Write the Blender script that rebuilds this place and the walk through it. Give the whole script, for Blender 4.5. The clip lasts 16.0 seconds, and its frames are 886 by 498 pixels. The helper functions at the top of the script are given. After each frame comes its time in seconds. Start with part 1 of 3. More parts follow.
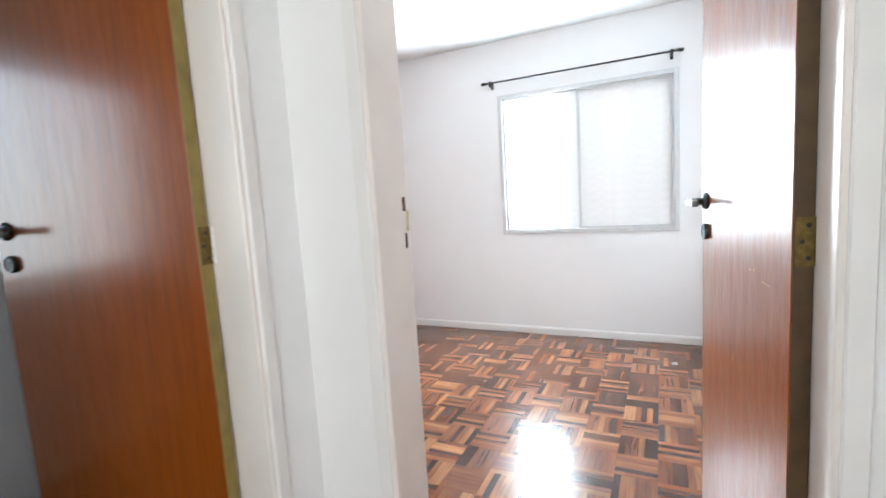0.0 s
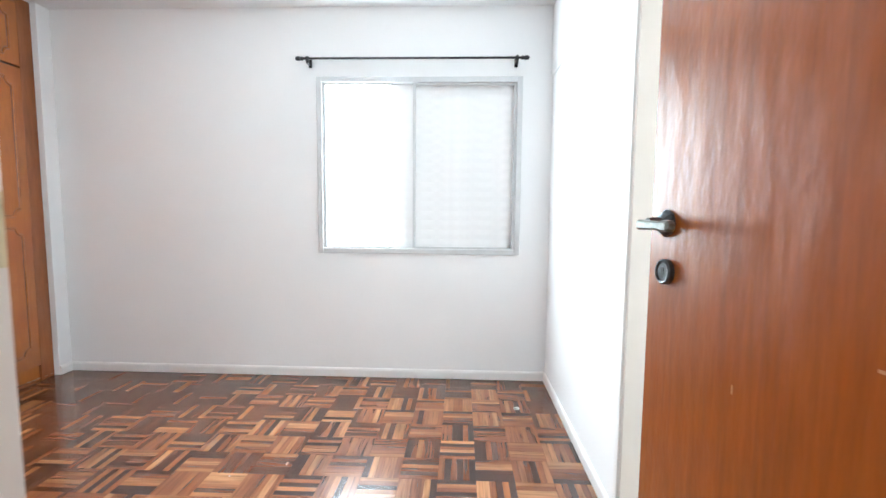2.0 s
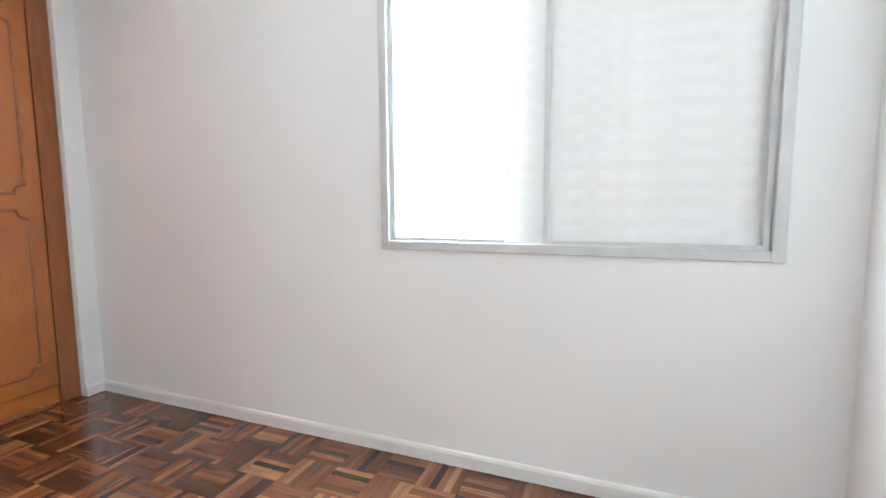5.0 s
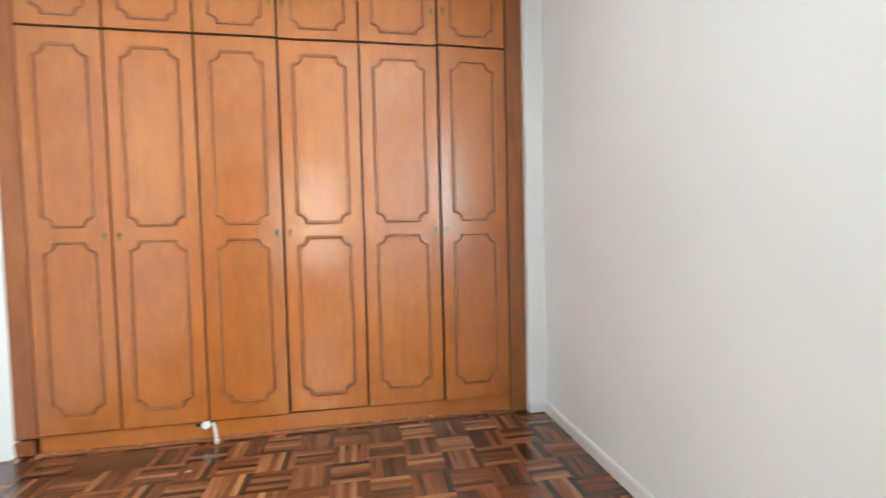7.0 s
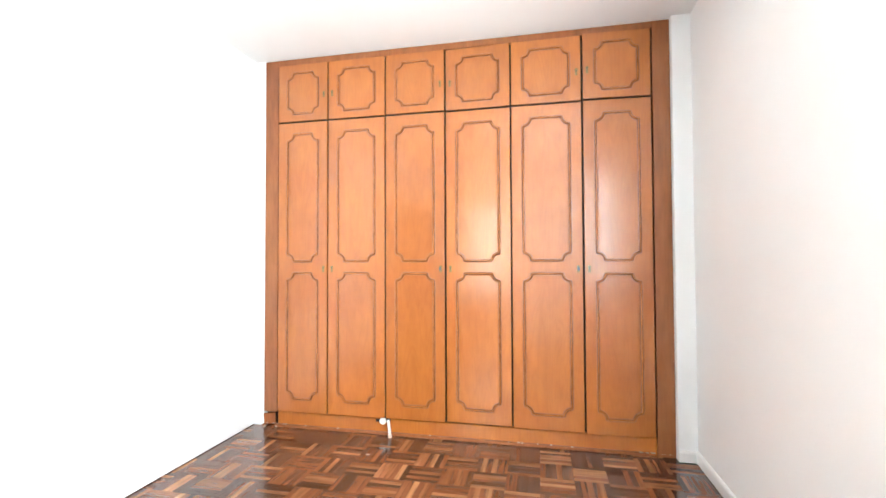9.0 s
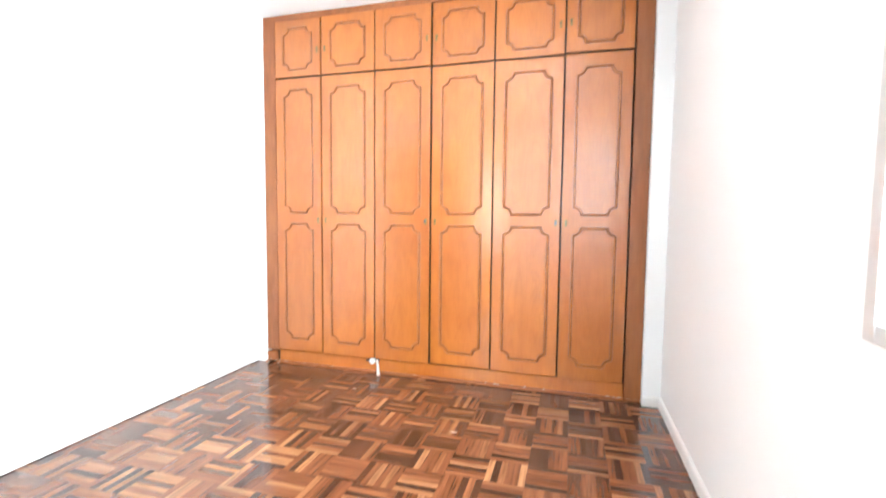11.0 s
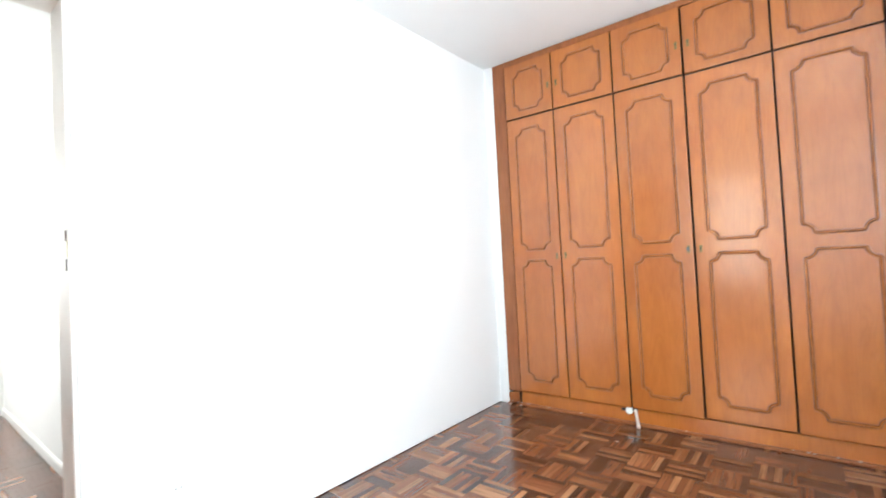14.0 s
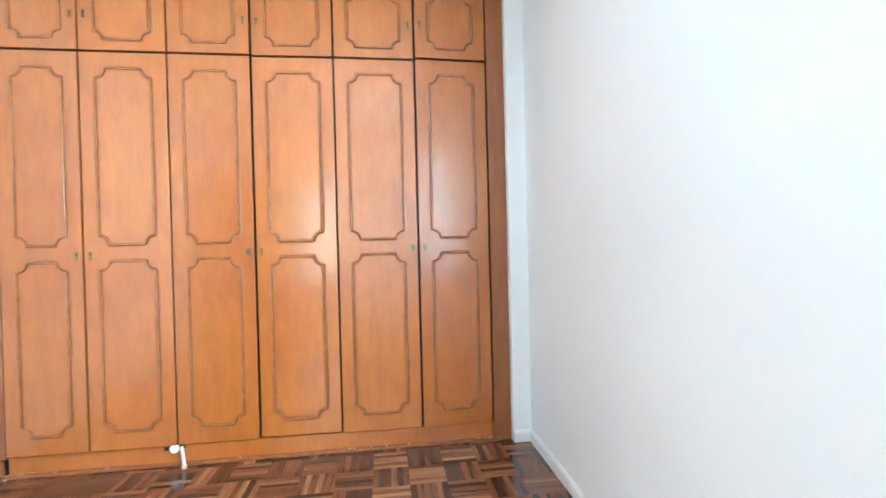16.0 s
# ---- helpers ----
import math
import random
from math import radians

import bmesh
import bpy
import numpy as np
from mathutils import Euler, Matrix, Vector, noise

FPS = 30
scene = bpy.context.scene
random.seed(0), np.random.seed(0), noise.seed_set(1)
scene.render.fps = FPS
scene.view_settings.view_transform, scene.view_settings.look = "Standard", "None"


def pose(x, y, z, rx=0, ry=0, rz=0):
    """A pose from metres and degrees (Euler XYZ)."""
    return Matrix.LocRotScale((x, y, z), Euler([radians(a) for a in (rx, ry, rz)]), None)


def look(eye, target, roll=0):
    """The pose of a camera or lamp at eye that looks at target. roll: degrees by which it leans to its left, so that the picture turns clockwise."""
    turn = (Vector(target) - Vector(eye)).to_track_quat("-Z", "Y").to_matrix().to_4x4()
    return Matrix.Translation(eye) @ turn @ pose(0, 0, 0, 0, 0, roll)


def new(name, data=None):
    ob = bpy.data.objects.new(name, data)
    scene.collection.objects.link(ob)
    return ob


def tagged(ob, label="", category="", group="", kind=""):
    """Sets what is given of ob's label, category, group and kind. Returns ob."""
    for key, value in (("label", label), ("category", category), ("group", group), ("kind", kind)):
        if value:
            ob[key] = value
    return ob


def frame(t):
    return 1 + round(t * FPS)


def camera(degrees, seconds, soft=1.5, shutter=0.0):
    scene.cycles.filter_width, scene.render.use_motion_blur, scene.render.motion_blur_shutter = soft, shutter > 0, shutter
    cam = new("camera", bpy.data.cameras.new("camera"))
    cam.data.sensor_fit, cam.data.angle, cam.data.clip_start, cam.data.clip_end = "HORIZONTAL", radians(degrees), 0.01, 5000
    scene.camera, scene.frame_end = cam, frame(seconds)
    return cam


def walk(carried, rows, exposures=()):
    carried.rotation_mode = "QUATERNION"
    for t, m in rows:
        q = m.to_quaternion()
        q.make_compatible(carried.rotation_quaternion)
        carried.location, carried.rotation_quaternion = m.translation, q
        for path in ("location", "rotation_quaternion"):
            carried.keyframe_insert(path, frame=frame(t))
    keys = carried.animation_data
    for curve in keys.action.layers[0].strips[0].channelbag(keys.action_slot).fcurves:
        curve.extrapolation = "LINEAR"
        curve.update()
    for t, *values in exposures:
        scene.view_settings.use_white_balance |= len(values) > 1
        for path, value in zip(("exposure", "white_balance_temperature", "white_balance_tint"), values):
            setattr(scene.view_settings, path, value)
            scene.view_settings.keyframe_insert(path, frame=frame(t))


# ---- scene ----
cam = camera(88.8, 16.0, soft=1.5, shutter=0.25)
PATH = [
    (0, (0.122, 0.382, 1.255), (-0.75, 2.169, 1.036), -3.6),
    (0.5, (0.051, 0.613, 1.251), (-0.549, 2.515, 1.096), -3.0),
    (1, (-0.044, 0.811, 1.24), (-0.403, 2.772, 1.081), -1.5),
    (1.5, (-0.139, 0.972, 1.248), (-0.231, 2.964, 1.101), -0.8),
    (2, (-0.159, 1.128, 1.222), (-0.238, 3.118, 1.045), 0.5),
    (2.5, (-0.116, 1.392, 1.193), (-0.213, 3.379, 0.985), 1.4),
    (3, (-0.119, 1.629, 1.172), (-0.242, 3.619, 1.014), 0.7),
    (3.2, (-0.096, 1.713, 1.187), (-0.242, 3.7, 1.021), 0.3),
    (5.3, (-0.263, 2.71, 1.085), (-1.149, 4.492, 0.883), 0.4),
    (5.5, (-0.278, 2.762, 1.082), (-1.287, 4.479, 0.896), 1.0),
    (6, (-0.393, 2.909, 1.068), (-1.663, 4.447, 0.91), 0.3),
    (6.5, (-0.485, 3.067, 1.098), (-2.077, 4.272, 0.979), -1.0),
    (7, (-0.537, 3.233, 1.091), (-2.502, 3.595, 1.009), -1.3),
    (7.5, (-0.512, 3.2, 1.095), (-2.511, 3.157, 1.074), -1.4),
    (8, (-0.382, 3.241, 1.153), (-2.372, 3.053, 1.22), -0.3),
    (8.5, (-0.263, 3.305, 1.186), (-2.236, 2.994, 1.295), -0.6),
    (8.7, (-0.24, 3.364, 1.151), (-2.199, 2.968, 1.229), -0.2),
    (10.8, (-0.148, 3.707, 1.149), (-2.098, 3.264, 1.113), -0.1),
    (11, (-0.147, 3.758, 1.121), (-2.067, 3.214, 0.985), 0.6),
    (11.5, (-0.13, 3.726, 0.928), (-1.927, 3.015, 0.413), 1.2),
    (12, (-0.086, 3.679, 0.962), (-1.616, 2.795, 0.026), -1.0),
    (12.5, (-0.068, 3.539, 0.919), (-1.433, 2.488, -0.096), -4.5),
    (13, (-0.064, 3.442, 0.943), (-1.396, 2.256, 0.038), -6.0),
    (13.5, (-0.123, 3.489, 0.999), (-1.481, 2.059, 0.669), -5.5),
    (14, (-0.104, 3.339, 1.101), (-1.665, 2.09, 1.154), -2.9),
    (14.5, (-0.282, 3.345, 1.093), (-2.063, 2.438, 1.159), -0.7),
    (15, (-0.444, 3.376, 1.091), (-2.406, 2.984, 1.104), 0.9),
    (15.5, (-0.524, 3.404, 1.106), (-2.523, 3.455, 1.112), -1.5),
    (16, (-0.599, 3.507, 1.108), (-2.582, 3.763, 1.091), -1.4),
]
walk(cam, [(t, look(eye, target, roll)) for t, eye, target, roll in PATH],
     [(0, -0.1, 6100, 4), (1.0, 0.0, 6060, 2), (2.0, -0.12, 6080, 2), (3.2, -0.17, 6130, 2), (5.5, -0.36, 6250, 2), (6.2, -0.2, 6180, 0), (6.6, -0.12, 6150, -2), (7.0, -0.06, 6350, -2), (7.4, 0.08, 6500, -1),
      (8.0, 0.3, 6500, -1), (8.7, 0.45, 6450, 1), (10.8, 0.75, 6250, 2), (12.0, 0.7, 6150, 3), (12.5, 0.8, 5900, 3), (13.1, 0.87, 5830, 2), (13.5, 0.55, 6150, 2),
      (14.0, 0.02, 6150, 1), (14.5, -0.12, 6000, -1), (15.0, 0.1, 5800, -3), (16.0, 0.33, 5600, -6)])

# ---- world and light ----
world = bpy.data.worlds.new("sky_world")
scene.world = world
world.use_nodes = True
wn = world.node_tree
sky = wn.nodes.new("ShaderNodeTexSky")
sky.sky_type = "NISHITA"
sky.sun_disc = False
sky.sun_elevation = radians(78)
sky.sun_rotation = radians(214)
wn.links.new(sky.outputs[0], wn.nodes["Background"].inputs[0])
wn.nodes["Background"].inputs[1].default_value = 0.15


def area_lamp(name, m, sx, sy, power, colour):
    d = bpy.data.lights.new(name, "AREA")
    d.shape, d.size, d.size_y, d.energy, d.color = "RECTANGLE", sx, sy, power, colour
    ob = new(name, d)
    ob.matrix_world = m
    return ob


sun = bpy.data.lights.new("sun", "SUN")
sun.energy, sun.angle, sun.color = 1.0, radians(10), (1.0, 0.95, 0.88)
sun_ob = new("sun", sun)
sun_ob.matrix_world = look((0, 0, 0), (0.1, 0.15, -1))
# daylight of the bedroom window and the small bathroom window
area_lamp("window_daylight", look((-0.903, 4.326, 1.51), (-0.903, 0, 1.51)), 0.455, 1.13, 118, (0.86, 0.93, 1.0))
area_lamp("bath_daylight", look((1.355, 4.53, 1.85), (1.355, 0, 1.75)), 0.44, 0.6, 28, (1.0, 0.975, 0.94))
# added lamp in an unseen opening, brightens the bathroom for its wardrobe reflection
area_lamp("bath_side_fill", look((2.01, 2.4, 1.35), (0, 2.4, 1.25)), 0.85, 1.5, 27, (1.0, 0.97, 0.92))
# added hall lamp: no window shows here, it only brightens the hall
area_lamp("hall_fill", look((0.70, -1.1, 1.5), (0.0, -1.02, 1.5)), 0.88, 1.14, 48, (1.0, 0.965, 0.92))
# added lamp behind an unseen window, for the side room's brightness and door_2's sheen
area_lamp("side_room_fill", look((-2.62, 0.2, 1.5), (0, 0.2, 1.3)), 0.9, 1.0, 10, (0.9, 0.95, 1.0))


# ---- materials ----
def mat(name):
    m = bpy.data.materials.new(name)
    m.use_nodes = True
    return m, m.node_tree.nodes, m.node_tree.links, m.node_tree.nodes["Principled BSDF"]


def noise_node(n, l, scale, detail=4, stretch=None, rough=0.5):
    co = n.new("ShaderNodeTexCoord")
    tx = n.new("ShaderNodeTexNoise")
    tx.inputs["Scale"].default_value, tx.inputs["Detail"].default_value = scale, detail
    tx.inputs["Roughness"].default_value = rough
    if stretch:
        mp = n.new("ShaderNodeMapping")
        mp.inputs["Scale"].default_value = stretch
        l.new(co.outputs["Object"], mp.inputs[0])
        l.new(mp.outputs[0], tx.inputs[0])
    else:
        l.new(co.outputs["Object"], tx.inputs[0])
    return tx


def ramp(n, l, src, stops):
    r = n.new("ShaderNodeValToRGB")
    e = r.color_ramp.elements
    while len(e) < len(stops):
        e.new(0.5)
    for el, (p, c) in zip(e, stops):
        el.position, el.color = p, (*c, 1)
    l.new(src, r.inputs[0])
    return r


def bump(n, l, src, bsdf, strength, dist):
    b = n.new("ShaderNodeBump")
    b.inputs["Strength"].default_value, b.inputs["Distance"].default_value = strength, dist
    l.new(src, b.inputs["Height"])
    l.new(b.outputs[0], bsdf.inputs["Normal"])


def mix_rgb(n, l, fac, a, b, mode="MIX"):
    m = n.new("ShaderNodeMix")
    m.data_type, m.blend_type = "RGBA", mode
    for sock, val in ((m.inputs["Factor"], fac), (m.inputs["A"], a), (m.inputs["B"], b)):
        if isinstance(val, (int, float)):
            sock.default_value = val
        elif isinstance(val, tuple):
            sock.default_value = (*val, 1)
        else:
            l.new(val, sock)
    return m.outputs["Result"]


def plain(name, colour, rough=0.5, metal=0.0, vary=0.06, scale=14, bump_s=0.0, bump_scale=60, coat=0.0):
    m, n, l, b = mat(name)
    t = noise_node(n, l, scale, 5)
    lo = tuple(c * (1 - vary) for c in colour)
    hi = tuple(min(1, c * (1 + vary)) for c in colour)
    r = ramp(n, l, t.outputs["Fac"], ((0.3, lo), (0.7, hi)))
    l.new(r.outputs[0], b.inputs["Base Color"])
    b.inputs["Roughness"].default_value, b.inputs["Metallic"].default_value = rough, metal
    b.inputs["Coat Weight"].default_value = coat
    if bump_s:
        t2 = noise_node(n, l, bump_scale, 3)
        bump(n, l, t2.outputs["Fac"], b, bump_s, 0.004)
    return m


def wall_paint(name, colour):
    m, n, l, b = mat(name)
    big = noise_node(n, l, 1.6, 4)
    c = ramp(n, l, big.outputs["Fac"], ((0.3, tuple(v * 0.965 for v in colour)), (0.7, colour)))
    l.new(c.outputs[0], b.inputs["Base Color"])
    b.inputs["Roughness"].default_value = 0.62
    fine = noise_node(n, l, 55, 4)
    bump(n, l, fine.outputs["Fac"], b, 0.12, 0.004)
    return m


def varnished_wood(name, dark, mid, light, rough, grain=(7.0, 7.0, 0.55), coat=0.35, ripple=0.25, spec=0.3, coat_rough=0.18, figure=0.0, coat_ior=1.6, fine=0.4):
    """Veneer with upright grain, under an uneven varnish."""
    m, n, l, b = mat(name)
    g = noise_node(n, l, 9, 7, grain, 0.62)
    f = noise_node(n, l, 70, 4, (1, 1, 0.03), 0.6)
    big = noise_node(n, l, 1.5, 5)
    c = ramp(n, l, g.outputs["Fac"], ((0.28, dark), (0.5, mid), (0.75, light)))
    streak = ramp(n, l, f.outputs["Fac"], ((0.35, (0.92, 0.91, 0.9)), (0.6, (1, 1, 1))))
    c2 = mix_rgb(n, l, fine, c.outputs[0], streak.outputs[0], "MULTIPLY")
    patch = ramp(n, l, big.outputs["Fac"], ((0.32, (0.82, 0.60, 0.42)), (0.5, (0.96, 0.90, 0.86)), (0.68, (1.04, 1.06, 1.10))))
    c3 = mix_rgb(n, l, 0.55, c2, patch.outputs[0], "MULTIPLY")
    info = n.new("ShaderNodeObjectInfo")
    tone = ramp(n, l, info.outputs["Random"], ((0.0, (0.88, 0.86, 0.84)), (1.0, (1.0, 1.0, 1.0))))
    c4 = mix_rgb(n, l, 1.0, c3, tone.outputs[0], "MULTIPLY")
    if figure:
        # arched heartwood figure about the middle of each door
        co = n.new("ShaderNodeTexCoord")
        sep = n.new("ShaderNodeSeparateXYZ")
        l.new(co.outputs["Object"], sep.inputs[0])
        away, mid_ = n.new("ShaderNodeMath"), n.new("ShaderNodeMath")
        away.operation, mid_.operation = "ABSOLUTE", "SUBTRACT"
        mid_.inputs[1].default_value = 0.2
        l.new(sep.outputs["Y"], away.inputs[0])
        l.new(away.outputs[0], mid_.inputs[0])
        com = n.new("ShaderNodeCombineXYZ")
        l.new(mid_.outputs[0], com.inputs[1])
        low = n.new("ShaderNodeMath")
        low.operation = "MULTIPLY"
        low.inputs[1].default_value = 0.13
        l.new(sep.outputs["Z"], low.inputs[0])
        l.new(low.outputs[0], com.inputs[2])
        turn = n.new("ShaderNodeMath")
        turn.operation = "MULTIPLY"
        turn.inputs[1].default_value = 9.0
        l.new(info.outputs["Random"], turn.inputs[0])
        l.new(turn.outputs[0], com.inputs[0])
        fig = n.new("ShaderNodeTexNoise")
        fig.inputs["Scale"].default_value, fig.inputs["Detail"].default_value, fig.inputs["Distortion"].default_value = 9.0, 2.0, 1.2
        l.new(com.outputs[0], fig.inputs[0])
        band = n.new("ShaderNodeMath")
        band.operation = "PINGPONG"
        band.inputs[1].default_value = 0.06
        l.new(fig.outputs["Fac"], band.inputs[0])
        arch = ramp(n, l, band.outputs[0], ((0.0, (0.86, 0.80, 0.74)), (0.035, (1, 1, 1))))
        c4 = mix_rgb(n, l, figure, c4, arch.outputs[0], "MULTIPLY")
    l.new(c4, b.inputs["Base Color"])
    rr = n.new("ShaderNodeMapRange")
    rr.inputs["To Min"].default_value, rr.inputs["To Max"].default_value = rough - 0.07, rough + 0.1
    wear = noise_node(n, l, 6, 5, (1, 1, 0.35))
    l.new(wear.outputs["Fac"], rr.inputs["Value"])
    l.new(rr.outputs[0], b.inputs["Roughness"])
    b.inputs["Specular IOR Level"].default_value = spec
    b.inputs["Coat Weight"].default_value, b.inputs["Coat Roughness"].default_value = coat, coat_rough
    b.inputs["Coat IOR"].default_value = coat_ior
    rip = noise_node(n, l, 17, 3, (1, 1, 0.45))
    bump(n, l, rip.outputs["Fac"], b, ripple, 0.004)
    return m


def parquet_wood(name, per_object, along_x):
    """Varnished hardwood strips: a tone for each strip, streaks along it, worn varnish over all."""
    m, n, l, b = mat(name)
    if per_object:
        pick = n.new("ShaderNodeObjectInfo").outputs["Random"]
    else:
        pick = n.new("ShaderNodeNewGeometry").outputs["Random Per Island"]
    c = ramp(n, l, pick, ((0.0, (0.036, 0.014, 0.010)), (0.12, (0.055, 0.020, 0.011)), (0.24, (0.130, 0.043, 0.019)), (0.66, (0.180, 0.064, 0.028)),
                          (0.82, (0.235, 0.094, 0.041)), (0.95, (0.31, 0.148, 0.068))))
    geo = n.new("ShaderNodeNewGeometry")
    shift = n.new("ShaderNodeCombineXYZ")
    far = n.new("ShaderNodeMath")
    far.operation = "MULTIPLY"
    far.inputs[1].default_value = 40.0
    l.new(pick, far.inputs[0])
    l.new(far.outputs[0], shift.inputs[2])
    moved = n.new("ShaderNodeVectorMath")
    l.new(geo.outputs["Position"], moved.inputs[0])
    l.new(shift.outputs[0], moved.inputs[1])
    mp = n.new("ShaderNodeMapping")
    mp.inputs["Scale"].default_value = (5, 75, 1) if along_x else (75, 5, 1)
    l.new(moved.outputs[0], mp.inputs[0])
    st = n.new("ShaderNodeTexNoise")
    st.inputs["Scale"].default_value, st.inputs["Detail"].default_value = 1.0, 5
    l.new(mp.outputs[0], st.inputs[0])
    streak = ramp(n, l, st.outputs["Fac"], ((0.28, (0.45, 0.41, 0.40)), (0.5, (0.96, 0.95, 0.94)), (0.72, (1.26, 1.26, 1.25))))
    c1 = mix_rgb(n, l, 0.85, c.outputs[0], streak.outputs[0], "MULTIPLY")
    # each square was cut from one board: a tone for every square
    grid, cell, board = n.new("ShaderNodeVectorMath"), n.new("ShaderNodeVectorMath"), n.new("ShaderNodeTexWhiteNoise")
    grid.operation, cell.operation = "MULTIPLY_ADD", "FLOOR"
    grid.inputs[1].default_value = (1 / 0.1745, 1 / 0.1745, 0.0)
    grid.inputs[2].default_value = (-0.446 / 0.1745, -4.296 / 0.1745, 0.5)
    l.new(geo.outputs["Position"], grid.inputs[0])
    l.new(grid.outputs[0], cell.inputs[0])
    l.new(cell.outputs[0], board.inputs[0])
    bt = ramp(n, l, board.outputs["Value"], ((0.0, (0.70, 0.66, 0.66)), (0.35, (0.95, 0.93, 0.92)), (1.0, (1.16, 1.16, 1.14))))
    c1 = mix_rgb(n, l, 1.0, c1, bt.outputs[0], "MULTIPLY")
    tx = n.new("ShaderNodeTexNoise")
    tx.inputs["Scale"].default_value, tx.inputs["Detail"].default_value = 2.6, 5
    l.new(geo.outputs["Position"], tx.inputs[0])
    gr = ramp(n, l, tx.outputs["Fac"], ((0.3, (0.76, 0.72, 0.70)), (0.65, (1.05, 1.04, 1.0))))
    c2 = mix_rgb(n, l, 0.85, c1, gr.outputs[0], "MULTIPLY")
    l.new(c2, b.inputs["Base Color"])
    t2 = n.new("ShaderNodeTexNoise")
    t2.inputs["Scale"].default_value, t2.inputs["Detail"].default_value = 5.0, 6
    l.new(geo.outputs["Position"], t2.inputs[0])
    rr = n.new("ShaderNodeMapRange")
    rr.inputs["To Min"].default_value, rr.inputs["To Max"].default_value = 0.11, 0.27
    l.new(t2.outputs["Fac"], rr.inputs["Value"])
    l.new(rr.outputs[0], b.inputs["Roughness"])
    t3 = n.new("ShaderNodeTexNoise")
    t3.inputs["Scale"].default_value, t3.inputs["Detail"].default_value = 11, 3
    l.new(geo.outputs["Position"], t3.inputs[0])
    b.inputs["Coat Weight"].default_value, b.inputs["Coat Roughness"].default_value = 0.35, 0.1
    bump(n, l, t3.outputs["Fac"], b, 0.08, 0.006)
    return m


M_WALL = wall_paint("wall_paint", (0.858, 0.853, 0.85))
M_CEIL = wall_paint("ceiling_paint", (0.85, 0.85, 0.85))
M_TRIM = plain("painted_trim", (0.80, 0.785, 0.765), 0.32, vary=0.03, scale=5, bump_s=0.08, bump_scale=30)
M_JAMB = plain("cream_enamel", (0.80, 0.75, 0.705), 0.3, vary=0.05, scale=4, bump_s=0.1, bump_scale=24)
M_WARD = varnished_wood("wardrobe_veneer", (0.365, 0.109, 0.0145), (0.41, 0.125, 0.017), (0.455, 0.144, 0.021), 0.40, (1.5, 1.5, 0.6), 1.0, 0.08, 0.3, 0.175, 0.45, 1.65, 0.12)
M_WFRAME = varnished_wood("wardrobe_frame_wood", (0.22, 0.07, 0.02), (0.28, 0.093, 0.028), (0.34, 0.12, 0.04), 0.42, (3.0, 3.0, 0.5), 0.4, 0.25)
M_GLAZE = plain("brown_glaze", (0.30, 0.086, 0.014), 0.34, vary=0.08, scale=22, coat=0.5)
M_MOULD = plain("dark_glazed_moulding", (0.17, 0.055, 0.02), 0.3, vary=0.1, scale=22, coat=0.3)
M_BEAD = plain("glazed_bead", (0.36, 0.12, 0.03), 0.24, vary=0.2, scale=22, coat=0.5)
M_GROOVE = plain("dark_gap", (0.045, 0.019, 0.010), 0.6, vary=0.3)
M_DOOR = varnished_wood("door_veneer", (0.20, 0.047, 0.0025), (0.26, 0.063, 0.0035), (0.31, 0.081, 0.005), 0.34, (5, 5, 0.35), 0.85, 0.8, 0.25, 0.17, 0.0, 1.5, 0.2)
# door_1's edge: brown, with the shade it stands in put into the colour
M_EDGE_SHADED = plain("shaded_brown_door_edge", (0.075, 0.043, 0.016), 0.42, vary=0.3, scale=18)
M_EDGE_PALE = plain("yellowed_door_edge", (0.24, 0.175, 0.045), 0.45, vary=0.2, scale=18)
M_SLAB = plain("floor_bed", (0.03, 0.014, 0.008), 0.7)
M_PARQ_X, M_PARQ_Y = parquet_wood("parquet_piece_x", True, True), parquet_wood("parquet_piece_y", True, False)
M_REST_X, M_REST_Y = parquet_wood("parquet_rest_x", False, True), parquet_wood("parquet_rest_y", False, False)
M_ALU = plain("window_aluminium", (0.58, 0.58, 0.58), 0.42, 0.3, vary=0.06)
M_SLAT = plain("shutter_white", (0.87, 0.865, 0.86), 0.45, vary=0.03)
M_BLACK = plain("black_iron", (0.018, 0.018, 0.02), 0.42, 0.3, vary=0.3)
M_PEWTER = plain("old_pewter", (0.075, 0.08, 0.085), 0.34, 0.9, vary=0.35, scale=60)
M_LEVER = plain("worn_nickel", (0.2, 0.21, 0.195), 0.3, 0.85, vary=0.3, scale=50)
M_BOX = plain("satin_valve_metal", (0.52, 0.58, 0.60), 0.35, 0.35, vary=0.06)
M_CHROME = plain("worn_chrome", (0.7, 0.71, 0.72), 0.18, 1.0, vary=0.06)
M_BRASS = plain("old_brass", (0.16, 0.11, 0.035), 0.42, 0.75, vary=0.35, scale=80)
M_BLKMET = plain("dark_hole", (0.012, 0.01, 0.009), 0.6)
M_HWOOD = plain("bare_wood_hole", (0.10, 0.04, 0.02), 0.7)
M_WPLAST = plain("white_plastic", (0.80, 0.80, 0.78), 0.35, vary=0.02)
M_TUBE = plain("aged_plastic", (0.55, 0.50, 0.45), 0.4, vary=0.15, scale=40)
M_MAROON = plain("maroon_ceramic", (0.014, 0.0035, 0.004), 0.14, vary=0.15)
M_SEAT = plain("white_seat_plastic", (0.82, 0.82, 0.82), 0.2, vary=0.02)
M_FOIL = plain("grey_plastic_scrap", (0.5, 0.52, 0.5), 0.4, vary=0.2)
